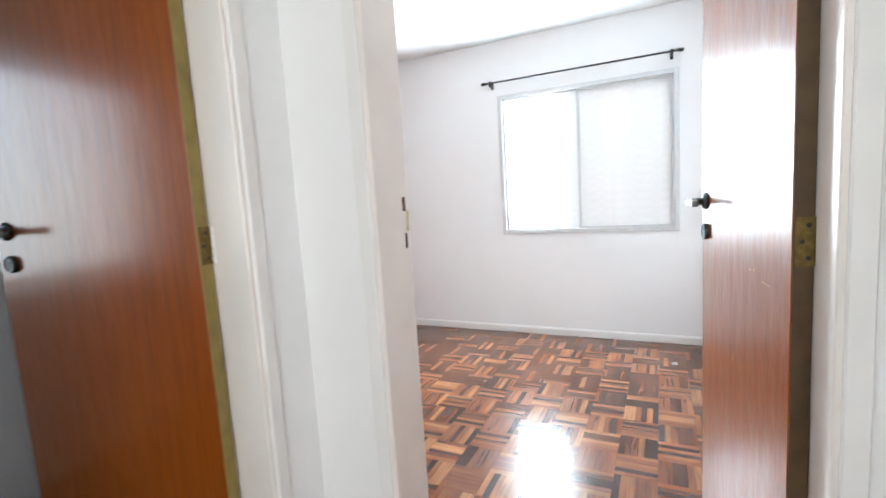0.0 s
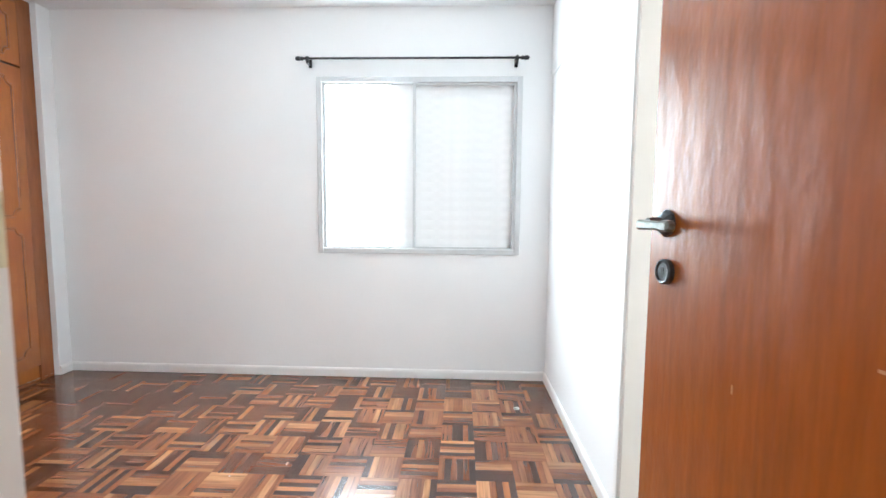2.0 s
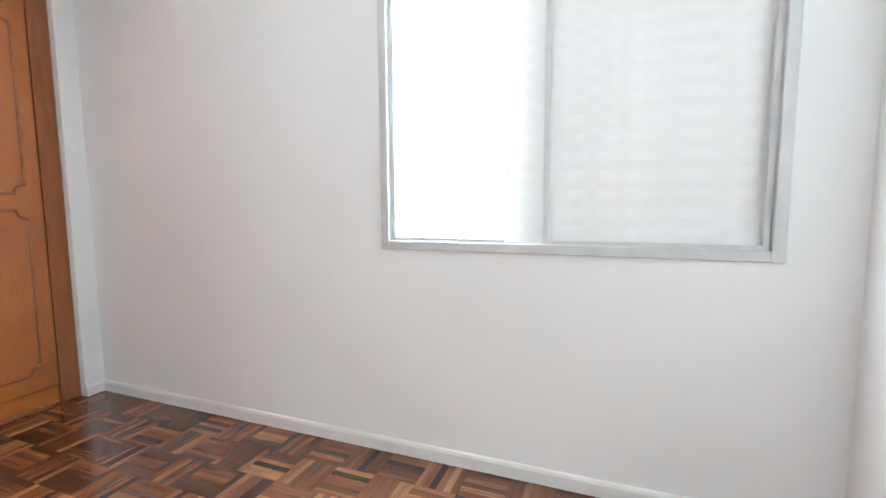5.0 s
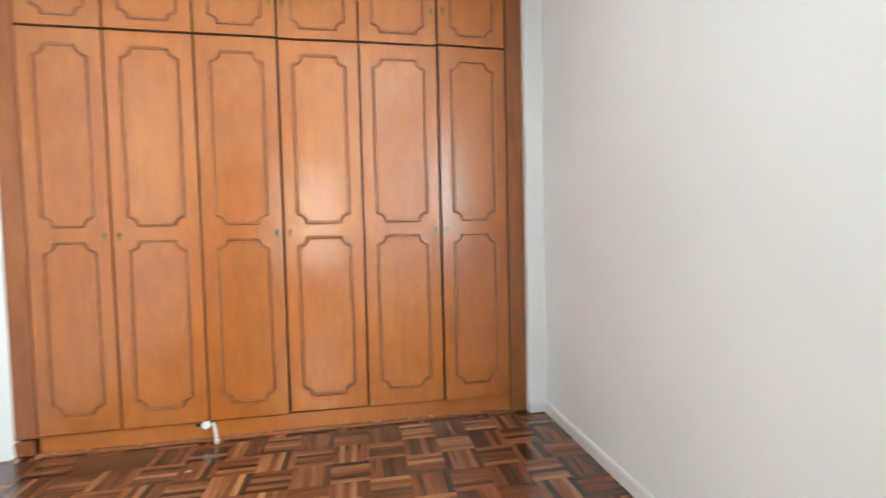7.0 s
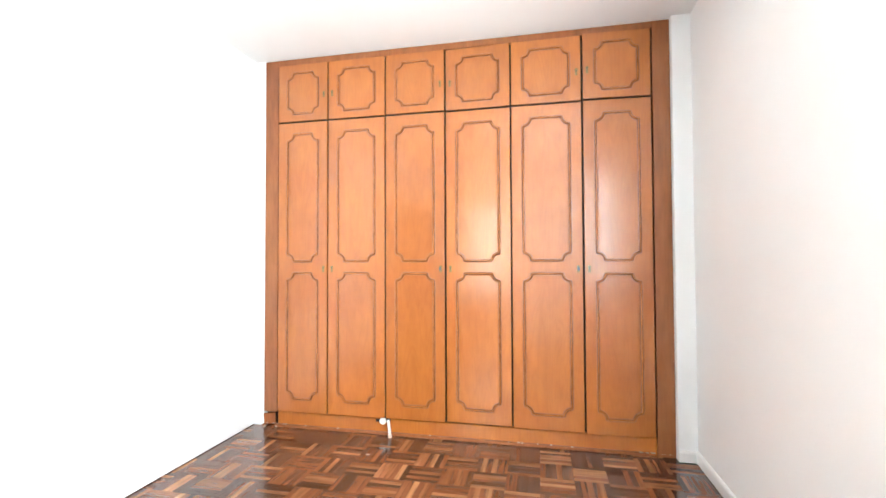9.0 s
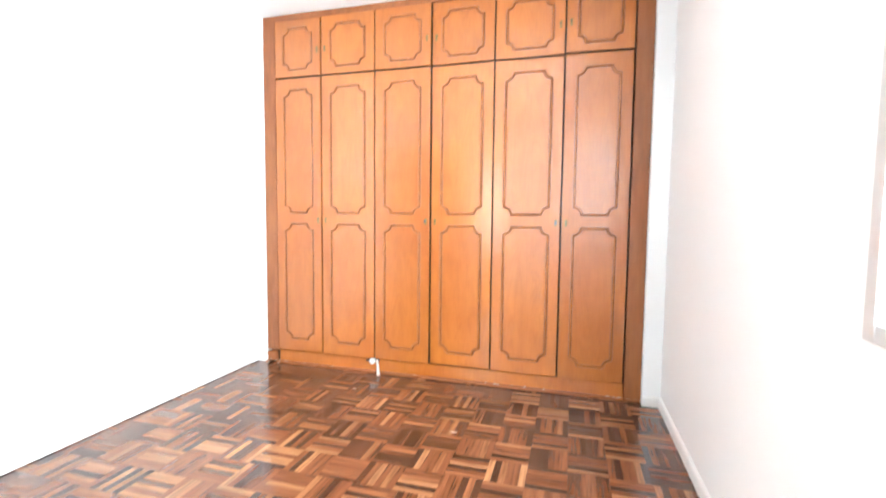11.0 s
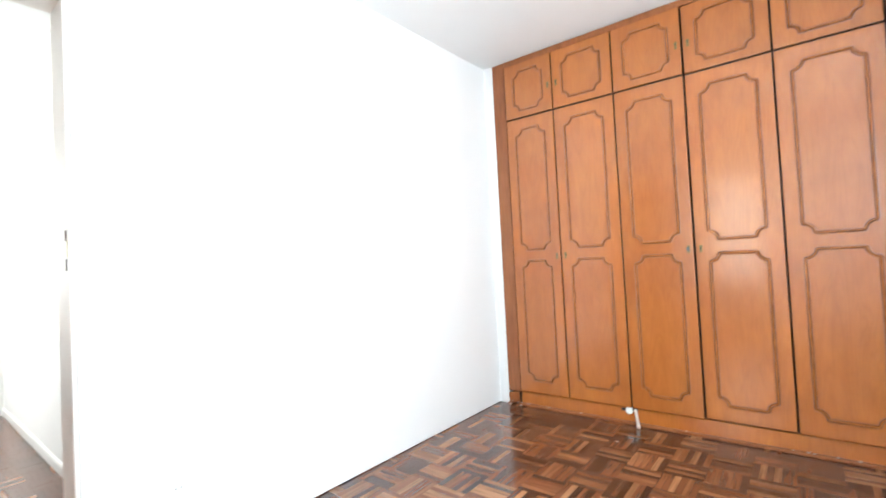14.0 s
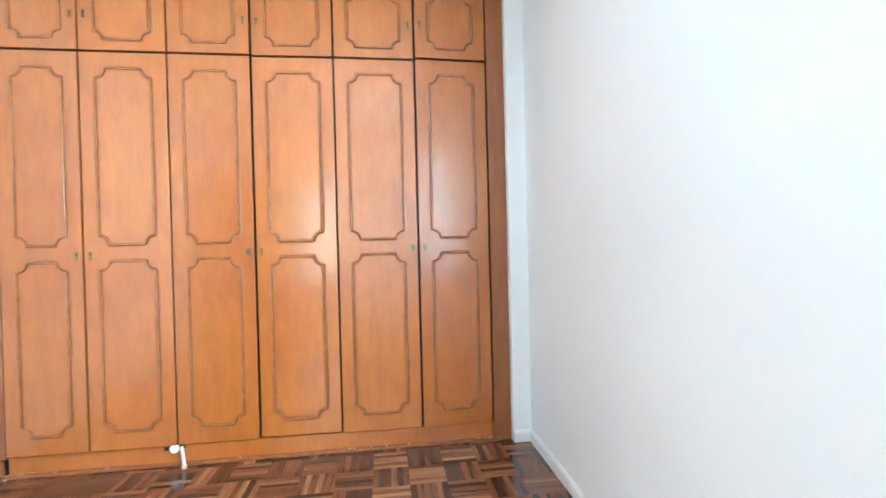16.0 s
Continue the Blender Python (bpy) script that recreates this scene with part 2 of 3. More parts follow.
M_SCRATCH = plain("bare_scratch", (0.36, 0.17, 0.08), 0.6, vary=0.2, scale=60)
M_WORN = plain("yellowed_filler", (0.62, 0.55, 0.36), 0.5, vary=0.25, scale=60)
M_SPOT = plain("dried_paint", (0.27, 0.19, 0.15), 0.5, vary=0.25, scale=90)
M_DUST = plain("pale_scuff", (0.36, 0.27, 0.22), 0.7, vary=0.1)


def tile_mat():
    m, n, l, b = mat("printed_tile")
    co = n.new("ShaderNodeTexCoord")
    sep = n.new("ShaderNodeSeparateXYZ")
    l.new(co.outputs["Object"], sep.inputs[0])

    def math_node(op, a, c=None):
        k = n.new("ShaderNodeMath")
        k.operation = op
        for i, v in enumerate((a, c)):
            if v is None:
                continue
            if isinstance(v, (int, float)):
                k.inputs[i].default_value = v
            else:
                l.new(v, k.inputs[i])
        return k.outputs[0]
    ax = math_node("ABSOLUTE", sep.outputs["X"])
    az = math_node("ABSOLUTE", sep.outputs["Z"])
    d = math_node("ADD", math_node("DIVIDE", ax, 0.018), math_node("DIVIDE", az, 0.034))
    inside = math_node("LESS_THAN", d, 1.0)
    sprig = noise_node(n, l, 130, 2)
    broken = math_node("GREATER_THAN", sprig.outputs["Fac"], 0.5)
    f = math_node("MULTIPLY", inside, broken)
    halo = noise_node(n, l, 12, 3)
    base = ramp(n, l, halo.outputs["Fac"], ((0.35, (0.74, 0.72, 0.68)), (0.65, (0.79, 0.785, 0.765))))
    c = mix_rgb(n, l, f, base.outputs[0], (0.30, 0.22, 0.16))
    l.new(c, b.inputs["Base Color"])
    b.inputs["Roughness"].default_value = 0.16
    return m


M_TILE = tile_mat()
M_GROUT = plain("grout", (0.76, 0.75, 0.725), 0.8, vary=0.08)


def stone_floor():
    m, n, l, b = mat("bathroom_stone")
    v = n.new("ShaderNodeTexVoronoi")
    v.inputs["Scale"].default_value = 6.5
    co = n.new("ShaderNodeTexCoord")
    l.new(co.outputs["Object"], v.inputs[0])
    sep = n.new("ShaderNodeSeparateColor")
    l.new(v.outputs["Color"], sep.inputs[0])
    c = ramp(n, l, sep.outputs[0], ((0.1, (0.22, 0.22, 0.20)), (0.3, (0.34, 0.33, 0.29)), (0.5, (0.45, 0.43, 0.38)), (0.9, (0.56, 0.55, 0.51))))
    t = noise_node(n, l, 22, 5)
    gr = ramp(n, l, t.outputs["Fac"], ((0.3, (0.8, 0.8, 0.8)), (0.7, (1, 1, 1))))
    l.new(mix_rgb(n, l, 0.8, c.outputs[0], gr.outputs[0], "MULTIPLY"), b.inputs["Base Color"])
    b.inputs["Roughness"].default_value = 0.3
    return m


M_STONE = stone_floor()


def glass_mat():
    m, n, l, b = mat("clear_glass")
    b.inputs["Roughness"].default_value, b.inputs["IOR"].default_value = 0.02, 1.45
    b.inputs["Transmission Weight"].default_value = 1.0
    b.inputs["Base Color"].default_value = (0.97, 0.99, 0.98, 1)
    return m


M_GLASS = glass_mat()


# ---- mesh helpers ----
def box(bm, x0, x1, y0, y1, z0, z1):
    v = [bm.verts.new((x, y, z)) for x in (x0, x1) for y in (y0, y1) for z in (z0, z1)]
    for q in ((0, 1, 3, 2), (4, 6, 7, 5), (0, 4, 5, 1), (2, 3, 7, 6), (0, 2, 6, 4), (1, 5, 7, 3)):
        bm.faces.new([v[i] for i in q])
    return v


def boxes(*rows):
    bm = bmesh.new()
    for r in rows:
        box(bm, *r)
    return bm


def bevelled(bm, w, seg=2):
    bmesh.ops.bevel(bm, geom=bm.edges[:], offset=w, segments=seg, affect="EDGES", profile=0.7)
    return bm


def mesh_of(name, bm, material, smooth=False):
    bmesh.ops.recalc_face_normals(bm, faces=bm.faces[:])
    me = bpy.data.meshes.new(name)
    bm.to_mesh(me)
    bm.free()
    me.materials.append(material)
    if smooth:
        for p in me.polygons:
            p.use_smooth = True
        me.set_sharp_from_angle(angle=radians(38))
    return me


def part(name, bm, material, parent=None, label="", m=None, smooth=False):
    ob = new(name, mesh_of(name, bm, material, smooth))
    if parent:
        ob.parent = parent
    if m:
        ob.matrix_basis = m
    if label:
        ob["label"] = label
    return ob


def structure(name, bm, material, label, category):
    return tagged(part(name, bm, material), label, category, kind="structure")


def empty(name, m, label, category, group="", kind=""):
    ob = new(name)
    ob.matrix_basis = m
    return tagged(ob, label, category, group, kind)


def lathe(bm, profile, seg=20, m=None):
    """Turns a profile of (radius, height) about the z axis."""
    rings = []
    for r, h in profile:
        ring = []
        for i in range(seg):
            a = 2 * math.pi * i / seg
            p = Vector((r * math.cos(a), r * math.sin(a), h))
            ring.append(bm.verts.new(m @ p if m else p))
        rings.append(ring)
    for a, b in zip(rings, rings[1:]):
        for i in range(seg):
            j = (i + 1) % seg
            bm.faces.new((a[i], a[j], b[j], b[i]))
    bm.faces.new(rings[0][::-1])
    bm.faces.new(rings[-1])
    return bm


def loft(bm, rings):
    made = [[bm.verts.new(p) for p in ring] for ring in rings]
    for a, b in zip(made, made[1:]):
        for i in range(len(a)):
            j = (i + 1) % len(a)
            bm.faces.new((a[i], a[j], b[j], b[i]))
    bm.faces.new(made[0][::-1])
    bm.faces.new(made[-1])
    return bm


def strip_profile(x0, y0, x1, y1, up, pts):
    """A length of baseboard or casing: pts are (out, up) in metres, swept from one point of the plan to the other; out is to the left."""
    bm = bmesh.new()
    d = Vector((x1 - x0, y1 - y0, 0)).normalized()
    o = Vector((-d.y, d.x, 0))
    ends = []
    for x, y in ((x0, y0), (x1, y1)):
        ends.append([bm.verts.new(Vector((x, y, up)) + o * a + Vector((0, 0, b))) for a, b in pts])
    k = len(pts)
    for i in range(k):
        j = (i + 1) % k
        bm.faces.new((ends[0][i], ends[0][j], ends[1][j], ends[1][i]))
    bm.faces.new(ends[0][::-1])
    bm.faces.new(ends[1])
    return bm


# ---- plan ----
XE, YN, YS, H = 0.45, 4.30, 1.447, 2.58      # east, window and south wall faces, ceiling
XW = -3.075                                  # faces of the wardrobe doors
T = 0.15
DX0, DX1, DH = -0.495, 0.372, 2.05            # entry doorway
BY0, BY1 = 2.05, 2.765                        # bathroom doorway
HX0, HX1, HY0 = -0.745, 0.62, -1.95           # hall
BX1, BYN = 1.90, 4.45                        # bathroom east and north faces
WX0, WX1, WZ0, WZ1 = -1.168, 0.247, 0.903, 2.117   # window opening
LY0, LY1 = 0.42, 1.12                        # side room doorway in the hall

# ---- structure ----
structure("wall_north", boxes((-3.75, WX0, YN, YN + 0.18, 0, H), (WX1, 0.58, YN, YN + 0.18, 0, H),
                              (WX0, WX1, YN, YN + 0.18, 0, WZ0), (WX0, WX1, YN, YN + 0.18, WZ1, H)),
          M_WALL, "white painted plaster wall with the window", "wall")
structure("wall_east", boxes((XE, XE + 0.108, BY1 + 0.03, YN, 0, H), (XE, XE + 0.108, YS, BY0 - 0.03, 0, H), (XE, XE + 0.108, BY0 - 0.03, BY1 + 0.03, DH + 0.03, H)),
          M_WALL, "white painted wall with the bathroom doorway", "wall")
structure("wall_south", boxes((-3.75, DX0 - 0.03, YS - T, YS, 0.005, H), (DX1 + 0.03, 0.75, YS - T, YS, 0, H),
                              (DX0 - 0.03, DX1 + 0.03, YS - T, YS, DH + 0.03, H)),
          M_WALL, "white painted wall with the entry doorway", "wall")
structure("beam", bevelled(boxes((XE - 0.012, XE, YS + 0.002, YN - 0.002, 2.118, H - 0.002)), 0.003, 1), M_WALL, "white plastered beam along the top of the wall", "beam")
structure("wall_west", boxes((-3.80, -3.65, YS, YN, 0, H)), M_WALL, "plain wall behind the wardrobe", "wall")
structure("pilaster", bevelled(boxes((-3.65, -3.045, 4.195, YN, 0, H)), 0.006), M_WALL, "white painted corner pillar beside the wardrobe", "pillar")
structure("filler_strip", boxes((-3.65, XW - 0.016, YS, 1.523, 0, H)), M_WALL, "white plastered strip between wall and wardrobe", "wall")
structure("hall_wall_west", boxes((HX0 - 0.12, HX0, LY1 + 0.03, YS - T, 0, H), (HX0 - 0.12, HX0, HY0, LY0 - 0.03, 0, H), (HX0 - 0.12, HX0, LY0 - 0.03, LY1 + 0.03, DH + 0.03, H)),
          M_WALL, "white hall wall with a doorway", "wall")
# the opening is made up, out of view, for the hall lamp
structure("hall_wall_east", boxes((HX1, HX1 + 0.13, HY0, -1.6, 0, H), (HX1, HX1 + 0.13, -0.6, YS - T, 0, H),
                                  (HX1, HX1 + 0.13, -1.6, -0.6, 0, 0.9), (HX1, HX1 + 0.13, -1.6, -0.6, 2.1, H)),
          M_WALL, "white hall wall with an added, unseen opening for light", "wall")
structure("hall_wall_south", boxes((HX0 - 0.12, HX1 + 0.13, HY0 - 0.15, HY0, 0, H)), M_WALL, "white hall end wall", "wall")
# this window opening is assumed and lies out of view
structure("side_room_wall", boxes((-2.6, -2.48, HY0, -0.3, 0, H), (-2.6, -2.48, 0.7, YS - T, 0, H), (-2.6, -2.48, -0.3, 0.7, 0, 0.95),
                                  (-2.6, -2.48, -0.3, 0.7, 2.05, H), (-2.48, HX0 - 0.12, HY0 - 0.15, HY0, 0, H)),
          M_WALL, "pale side room wall with an added, unseen window opening", "wall")
TS, TX, TY, TZ = 0.165, 1.7675, 4.3625, 0.0375      # bathroom tile, and where its joints run
QX0, QX1, QZ0, QZ1 = TX - 4 * TS, TX - TS, TZ + 9 * TS, TZ + 13 * TS   # small bathroom window
bath_n = structure("bath_wall_north", boxes((XE + 0.108, QX0, BYN, BYN + 0.15, 0, H), (QX1, BX1 + 0.15, BYN, BYN + 0.15, 0, H),
                                            (QX0, QX1, BYN, BYN + 0.15, 0, QZ0), (QX0, QX1, BYN, BYN + 0.15, QZ1, H)), M_GROUT, "bathroom wall with cream printed tiles", "wall")
# the opening here is added out of view, to admit the side lamp
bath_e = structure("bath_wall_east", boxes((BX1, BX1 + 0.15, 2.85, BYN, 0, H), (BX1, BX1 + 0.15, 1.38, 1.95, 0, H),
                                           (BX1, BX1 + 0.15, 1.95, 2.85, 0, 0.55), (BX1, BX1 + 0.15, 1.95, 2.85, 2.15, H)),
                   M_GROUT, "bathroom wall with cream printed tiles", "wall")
structure("bath_wall_south", boxes((0.75, BX1, 1.38, 1.5, 0, H), (XE + 0.108, 0.75, YS, 1.5, 0, H)), M_WALL, "plain bathroom wall", "wall")
structure("ceiling", boxes((-3.75, XE + 0.108, YS - T, YN + 0.18, H, H + 0.12), (-2.6, 0.75, HY0 - 0.15, YS - T, H, H + 0.12),
                           (XE + 0.108, BX1 + 0.15, 1.38, BYN + 0.15, H, H + 0.12)), M_CEIL, "white painted ceiling", "ceiling")
floor = structure("floor", boxes((-3.75, XE, YS - T, YN, -0.2, -0.008), (-2.6, HX1, HY0, YS - T, -0.2, -0.008)),
                  M_SLAB, "reddish brown mosaic parquet floor, varnished and worn", "floor")
structure("bath_floor", boxes((XE, BX1, 1.5, BYN, -0.2, -0.004)), M_STONE, "mottled grey and beige stone bathroom floor", "floor")
structure("ground", boxes((-60, 60, -60, 60, -6.4, -6.2)), plain("outdoor_ground", (0.22, 0.21, 0.2), 0.9), "grey ground far below the windows", "ground")

glow, gn, gl, gb = mat("overcast_sky_glow")
gb.inputs["Base Color"].default_value = (0.8, 0.85, 0.9, 1)
gb.inputs["Emission Color"].default_value, gb.inputs["Emission Strength"].default_value = (0.95, 0.98, 1.0, 1), 2.2
structure("backdrop", boxes((-45, 45, 52.0, 52.2, -6.2, 45)), glow, "bright overcast sky far outside the windows", "sky")

BASE = ((0, 0.003), (0.014, 0.003), (0.014, 0.052), (0.010, 0.062), (0.004, 0.066), (0, 0.066))
for x0, y0, x1, y1 in ((XE, YN, -3.045, YN), (-3.045, YN - 0.014, -3.045, 4.195), (XE, BY1 + 0.055, XE, YN - 0.014),
                       (HX0, LY0 - 0.07, HX0, HY0)):
    d = strip_profile(x0, y0, x1, y1, 0, BASE)
    structure("baseboard", d, M_TRIM, "white painted wooden baseboard", "baseboard")


# ---- doorways ----
def doorway(name, axis, a0, a1, b0, b1, top, material, label, face_sides=(1, 1)):
    """Frame lining and casings of a doorway; axis x: the wall runs along x, from b0 to b1 in y."""
    root = empty(name, Matrix(), label, "door frame", kind="structure")

    def put(nm, r, material=material):
        r = r if axis == "x" else (r[2], r[3], r[0], r[1], r[4], r[5])
        return part(nm, bevelled(boxes(r), 0.003, 1), material, root)
    put("jamb", (a0 - 0.03, a0, b0 - 0.004, b1 + 0.004, 0, top))
    put("jamb", (a1, a1 + 0.03, b0 - 0.004, b1 + 0.004, 0, top))
    put("head", (a0 - 0.03, a1 + 0.03, b0 - 0.004, b1 + 0.004, top, top + 0.03))
    for side, on in zip((b0 - 0.012, b1 + 0.0), face_sides):
        if on:
            put("casing", (a0 - 0.05, a0 - 0.012, side, side + 0.012, 0, top + 0.05), M_TRIM)
            put("casing", (a1 + 0.012, a1 + 0.05, side, side + 0.012, 0, top + 0.05), M_TRIM)
            put("casing", (a0 - 0.012, a1 + 0.012, side, side + 0.012, top + 0.012, top + 0.05), M_TRIM)
    return root


entry = doorway("door_frame_1", "x", DX0, DX1, YS - T, YS, DH, M_JAMB, "cream painted entry door frame, worn at the strike")
bath_fr = doorway("door_frame_2", "y", BY0, BY1, XE, XE + 0.108, DH, M_JAMB, "cream painted bathroom door frame")
side_fr = doorway("door_frame_3", "y", LY0, LY1, HX0 - 0.12, HX0, DH, M_JAMB, "cream painted side room door frame")
# strike recesses
part("latch_recess", boxes((DX0 - 0.02, DX0 + 0.002, 1.418, 1.430, 1.230, 1.267)), M_HWOOD, entry, "bare wood latch hole")
part("worn_patch", boxes((DX0 - 0.001, DX0 + 0.0008, 1.433, 1.4475, 1.176, 1.232)), M_WORN, entry, "yellowed filler where the strike plate was")
part("bolt_recess", boxes((DX0 - 0.02, DX0 + 0.002, 1.422, 1.430, 1.131, 1.171)), M_BLKMET, entry, "dark bolt hole")
part("latch_recess", boxes((XE + 0.084, XE + 0.094, BY1 - 0.002, BY1 + 0.01, 1.168, 1.192)), M_BLKMET, bath_fr)
part("bolt_recess", boxes((XE + 0.085, XE + 0.091, BY1 - 0.002, BY1 + 0.01, 1.070, 1.102)), M_BLKMET, bath_fr)


def hinge(parent, z, knuckle_mat):
    """Brass butt hinge at the hinge line of a leaf: plate on the leaf's edge, knuckles and screws."""
    h = part("hinge", bevelled(boxes((0.004, 0.040, -0.0015, 0.002, z - 0.045, z + 0.045)), 0.0006, 1), M_BRASS, parent, "brass butt hinge")
    k = bmesh.new()
    for i in range(5):
        lathe(k, [(0.007, z - 0.045 + i * 0.018), (0.0085, z - 0.043 + i * 0.018), (0.0085, z - 0.0285 + i * 0.018), (0.007, z - 0.0275 + i * 0.018)], 10,
              Matrix.Translation((0.0445, -0.003, 0)))
    part("knuckle", k, knuckle_mat, h, smooth=True)
    for dz, dx in ((0.03, 0.024), (0.0, 0.014), (-0.03, 0.024)):
        s = lathe(bmesh.new(), [(0.0042, 0), (0.0042, 0.0012), (0.002, 0.0016)], 10, Matrix.Translation((dx, -0.0012, z + dz)) @ pose(0, 0, 0, 90))
        part("screw", s, M_BLKMET, h)
    return h


def lever_set(parent, y, z, face):
    """Lever handle on a round rose, and a round keyhole plate under it, on the face at x = face; out is -x for face <= 0."""
    s = -1 if face <= 0 else 1
    m = Matrix.Translation((face, y, z)) @ pose(0, 0, 0, 0, 90 * s, 0)
    rose = part("handle_rose", lathe(bmesh.new(), [(0.027, 0), (0.027, 0.006), (0.022, 0.012), (0.012, 0.016), (0.011, 0.043)], 8, m), M_PEWTER, parent, "old pewter handle rose")
    lev = bmesh.new()
    x0, x1 = sorted((face + s * 0.041, face + s * 0.059))
    rings = []
    for k, (dy, hz, hx) in enumerate(((0.018, 0.006, 0.006), (0.014, 0.0125, 0.010), (-0.03, 0.011, 0.009), (-0.085, 0.0095, 0.008), (-0.09, 0.014, 0.012), (-0.112, 0.013, 0.011), (-0.118, 0.006, 0.006))):
        c = Vector(((x0 + x1) / 2, y + dy * 0.78, z - 0.003))
        rings.append([c + Vector((a * hx * 0.9, 0, b * hz * 0.8)) for a, b in ((-1, -0.6), (-0.6, -1), (0.6, -1), (1, -0.6), (1, 0.6), (0.6, 1), (-0.6, 1), (-1, 0.6))])
    part("lever", loft(lev, rings), M_LEVER, rose, "chrome and pewter lever", smooth=False)
    mk = Matrix.Translation((face, y - 0.006, z - 0.096)) @ pose(0, 0, 0, 0, 90 * s, 0)
    esc = part("keyhole_plate", lathe(bmesh.new(), [(0.025, 0), (0.025, 0.010), (0.022, 0.013), (0.019, 0.012), (0.0185, 0.010)], 24, mk), M_PEWTER, parent, "round pewter keyhole plate", smooth=True)
    xs = sorted((face + s * 0.0102, face + s * 0.0108))
    kh = boxes((*xs, y - 0.0085, y - 0.0035, z - 0.108, z - 0.094))
    lathe(kh, [(0.005, 0.0100), (0.005, 0.0109)], 10, Matrix.Translation((face, y - 0.006, z - 0.091)) @ pose(0, 0, 0, 0, 90 * s, 0))
    part("keyhole", kh, M_BLKMET, esc)


def door_leaf(name, m, width, label, side, handle_z, edge_mat, edge_label, knuckle_mat):
    """Flush leaf: local y runs from the hinge to the free edge, x is its thickness from 0 to 0.035; side: the face at x=0 (-1) or 0.035 (+1) that shows the lever."""
    root = empty(name, m, label, "door", kind="structure")
    part("leaf", bevelled(boxes((0.0, 0.035, 0.003, width, 0.012, 2.03)), 0.0015, 1), M_DOOR, root)
    part("hinge_edge", boxes((0.0015, 0.0335, 0.0, 0.003, 0.013, 2.029)), edge_mat, root, edge_label)
    for z in (0.22, handle_z - 0.06, 1.82):
        hinge(root, z, knuckle_mat)
    lever_set(root, width - 0.06, handle_z, 0.0 if side < 0 else 0.035)
    part("lock_plate", boxes((0.008, 0.027, width, width + 0.0015, handle_z - 0.16, handle_z + 0.06)), M_PEWTER, root, "metal lock plate on the free edge")
    return root


entry_leaf = door_leaf("door_1", Matrix.Translation((0.337, 1.40, 0)) @ pose(0, 0, 0, 0, 0, 7.6), 0.71,
                       "open flush wooden door with glossy reddish varnish", -1, 1.197, M_EDGE_SHADED, "brown hinge edge, its shade put into the colour", M_LEVER)
scuffs = bmesh.new()
for y, z, w, h in ((0.225, 1.045, 0.012, 0.004), (0.105, 1.031, 0.030, 0.0022), (0.133, 1.0325, 0.022, 0.0018), (0.2, 1.048, 0.006, 0.006), (0.45, 0.93, 0.003, 0.015), (0.36, 0.78, 0.003, 0.02)):
    box(scuffs, -0.0006, 0.001, y, y + w, z, z + h)
part("scratch", scuffs, M_SCRATCH, entry_leaf, "pale scratches in the varnish")
door_leaf("door_2", Matrix.Translation((HX0 - 0.108, 1.08, 0)) @ pose(0, 0, 0, 0, 0, 95.0), 0.80,
          "open flush wooden side room door, reddish brown varnish", -1, 1.24, M_EDGE_PALE, "unvarnished yellowish hinge edge", M_TRIM)

# ---- window ----
win = empty("window_1", Matrix(), "aluminium sliding window with one half shuttered, the other open to daylight", "window", kind="structure")
FY = YN - 0.012


def fr(nm, *r):
    return part(nm, bevelled(boxes(r), 0.002, 1), M_ALU, win)


fw = 0.036
fr("frame", WX0, WX0 + fw, FY, YN + 0.07, WZ0, WZ1)
fr("frame", WX1 - fw, WX1, FY, YN + 0.07, WZ0, WZ1)
fr("frame", WX0 + fw, WX1 - fw, FY, YN + 0.07, WZ0, WZ0 + fw)
fr("frame", WX0 + fw, WX1 - fw, FY, YN + 0.07, WZ1 - fw, WZ1)
XM = -0.502
for nm, x0, x1, y0, y1 in (("open", WX0 + fw, -0.65, YN + 0.008, YN + 0.024), ("closed", XM, WX1 - fw, YN + 0.012, YN + 0.028)):
    b = bmesh.new()
    z0, z1, w = WZ0 + fw, WZ1 - fw, 0.02
    box(b, x0, x0 + w, y0, y1, z0, z1)
    if nm == "closed":
        box(b, x1 - w, x1, y0, y1, z0, z1)
    box(b, x0 + w, x1 - (w if nm == "closed" else 0), y0, y1, z0, z0 + w * 0.7)
    box(b, x0 + w, x1 - (w if nm == "closed" else 0), y0, y1, z1 - w * 0.7, z1)
    sash = part("sash", b, M_ALU, win)
    if nm == "open":
        pane = part("pane", boxes((x0 + w, x1, YN + 0.012, YN + 0.016, z0 + w * 0.7, z1 - w * 0.7)), M_GLASS, sash)
        pane.visible_shadow = False
part("catch", bevelled(boxes((XM + 0.003, XM + 0.017, YN + 0.004, YN + 0.012, WZ0 + 0.09, WZ0 + 0.15)), 0.002, 1), M_ALU, win)
sh = part("shutter", boxes((-0.652, -0.642, YN + 0.05, YN + 0.075, WZ0 + fw, WZ1 - fw), (WX1 - fw - 0.012, WX1 - fw, YN + 0.05, YN + 0.075, WZ0 + fw, WZ1 - fw)),
          M_SLAT, win, "white slatted sliding shutter")
nsl = 17
pitch = (WZ1 - WZ0 - 2 * fw) / nsl
sb = bmesh.new()
v = [sb.verts.new((x, y, z)) for x in (-0.642, WX1 - fw - 0.012) for y, z in ((0.0, 0.0), (0.004, 0.0), (0.005, pitch * 0.5), (0.004, pitch + 0.003), (0.0005, pitch + 0.003), (-0.0008, pitch * 0.5))]
for i in range(6):
    j = (i + 1) % 6
    sb.faces.new((v[i], v[j], v[6 + j], v[6 + i]))
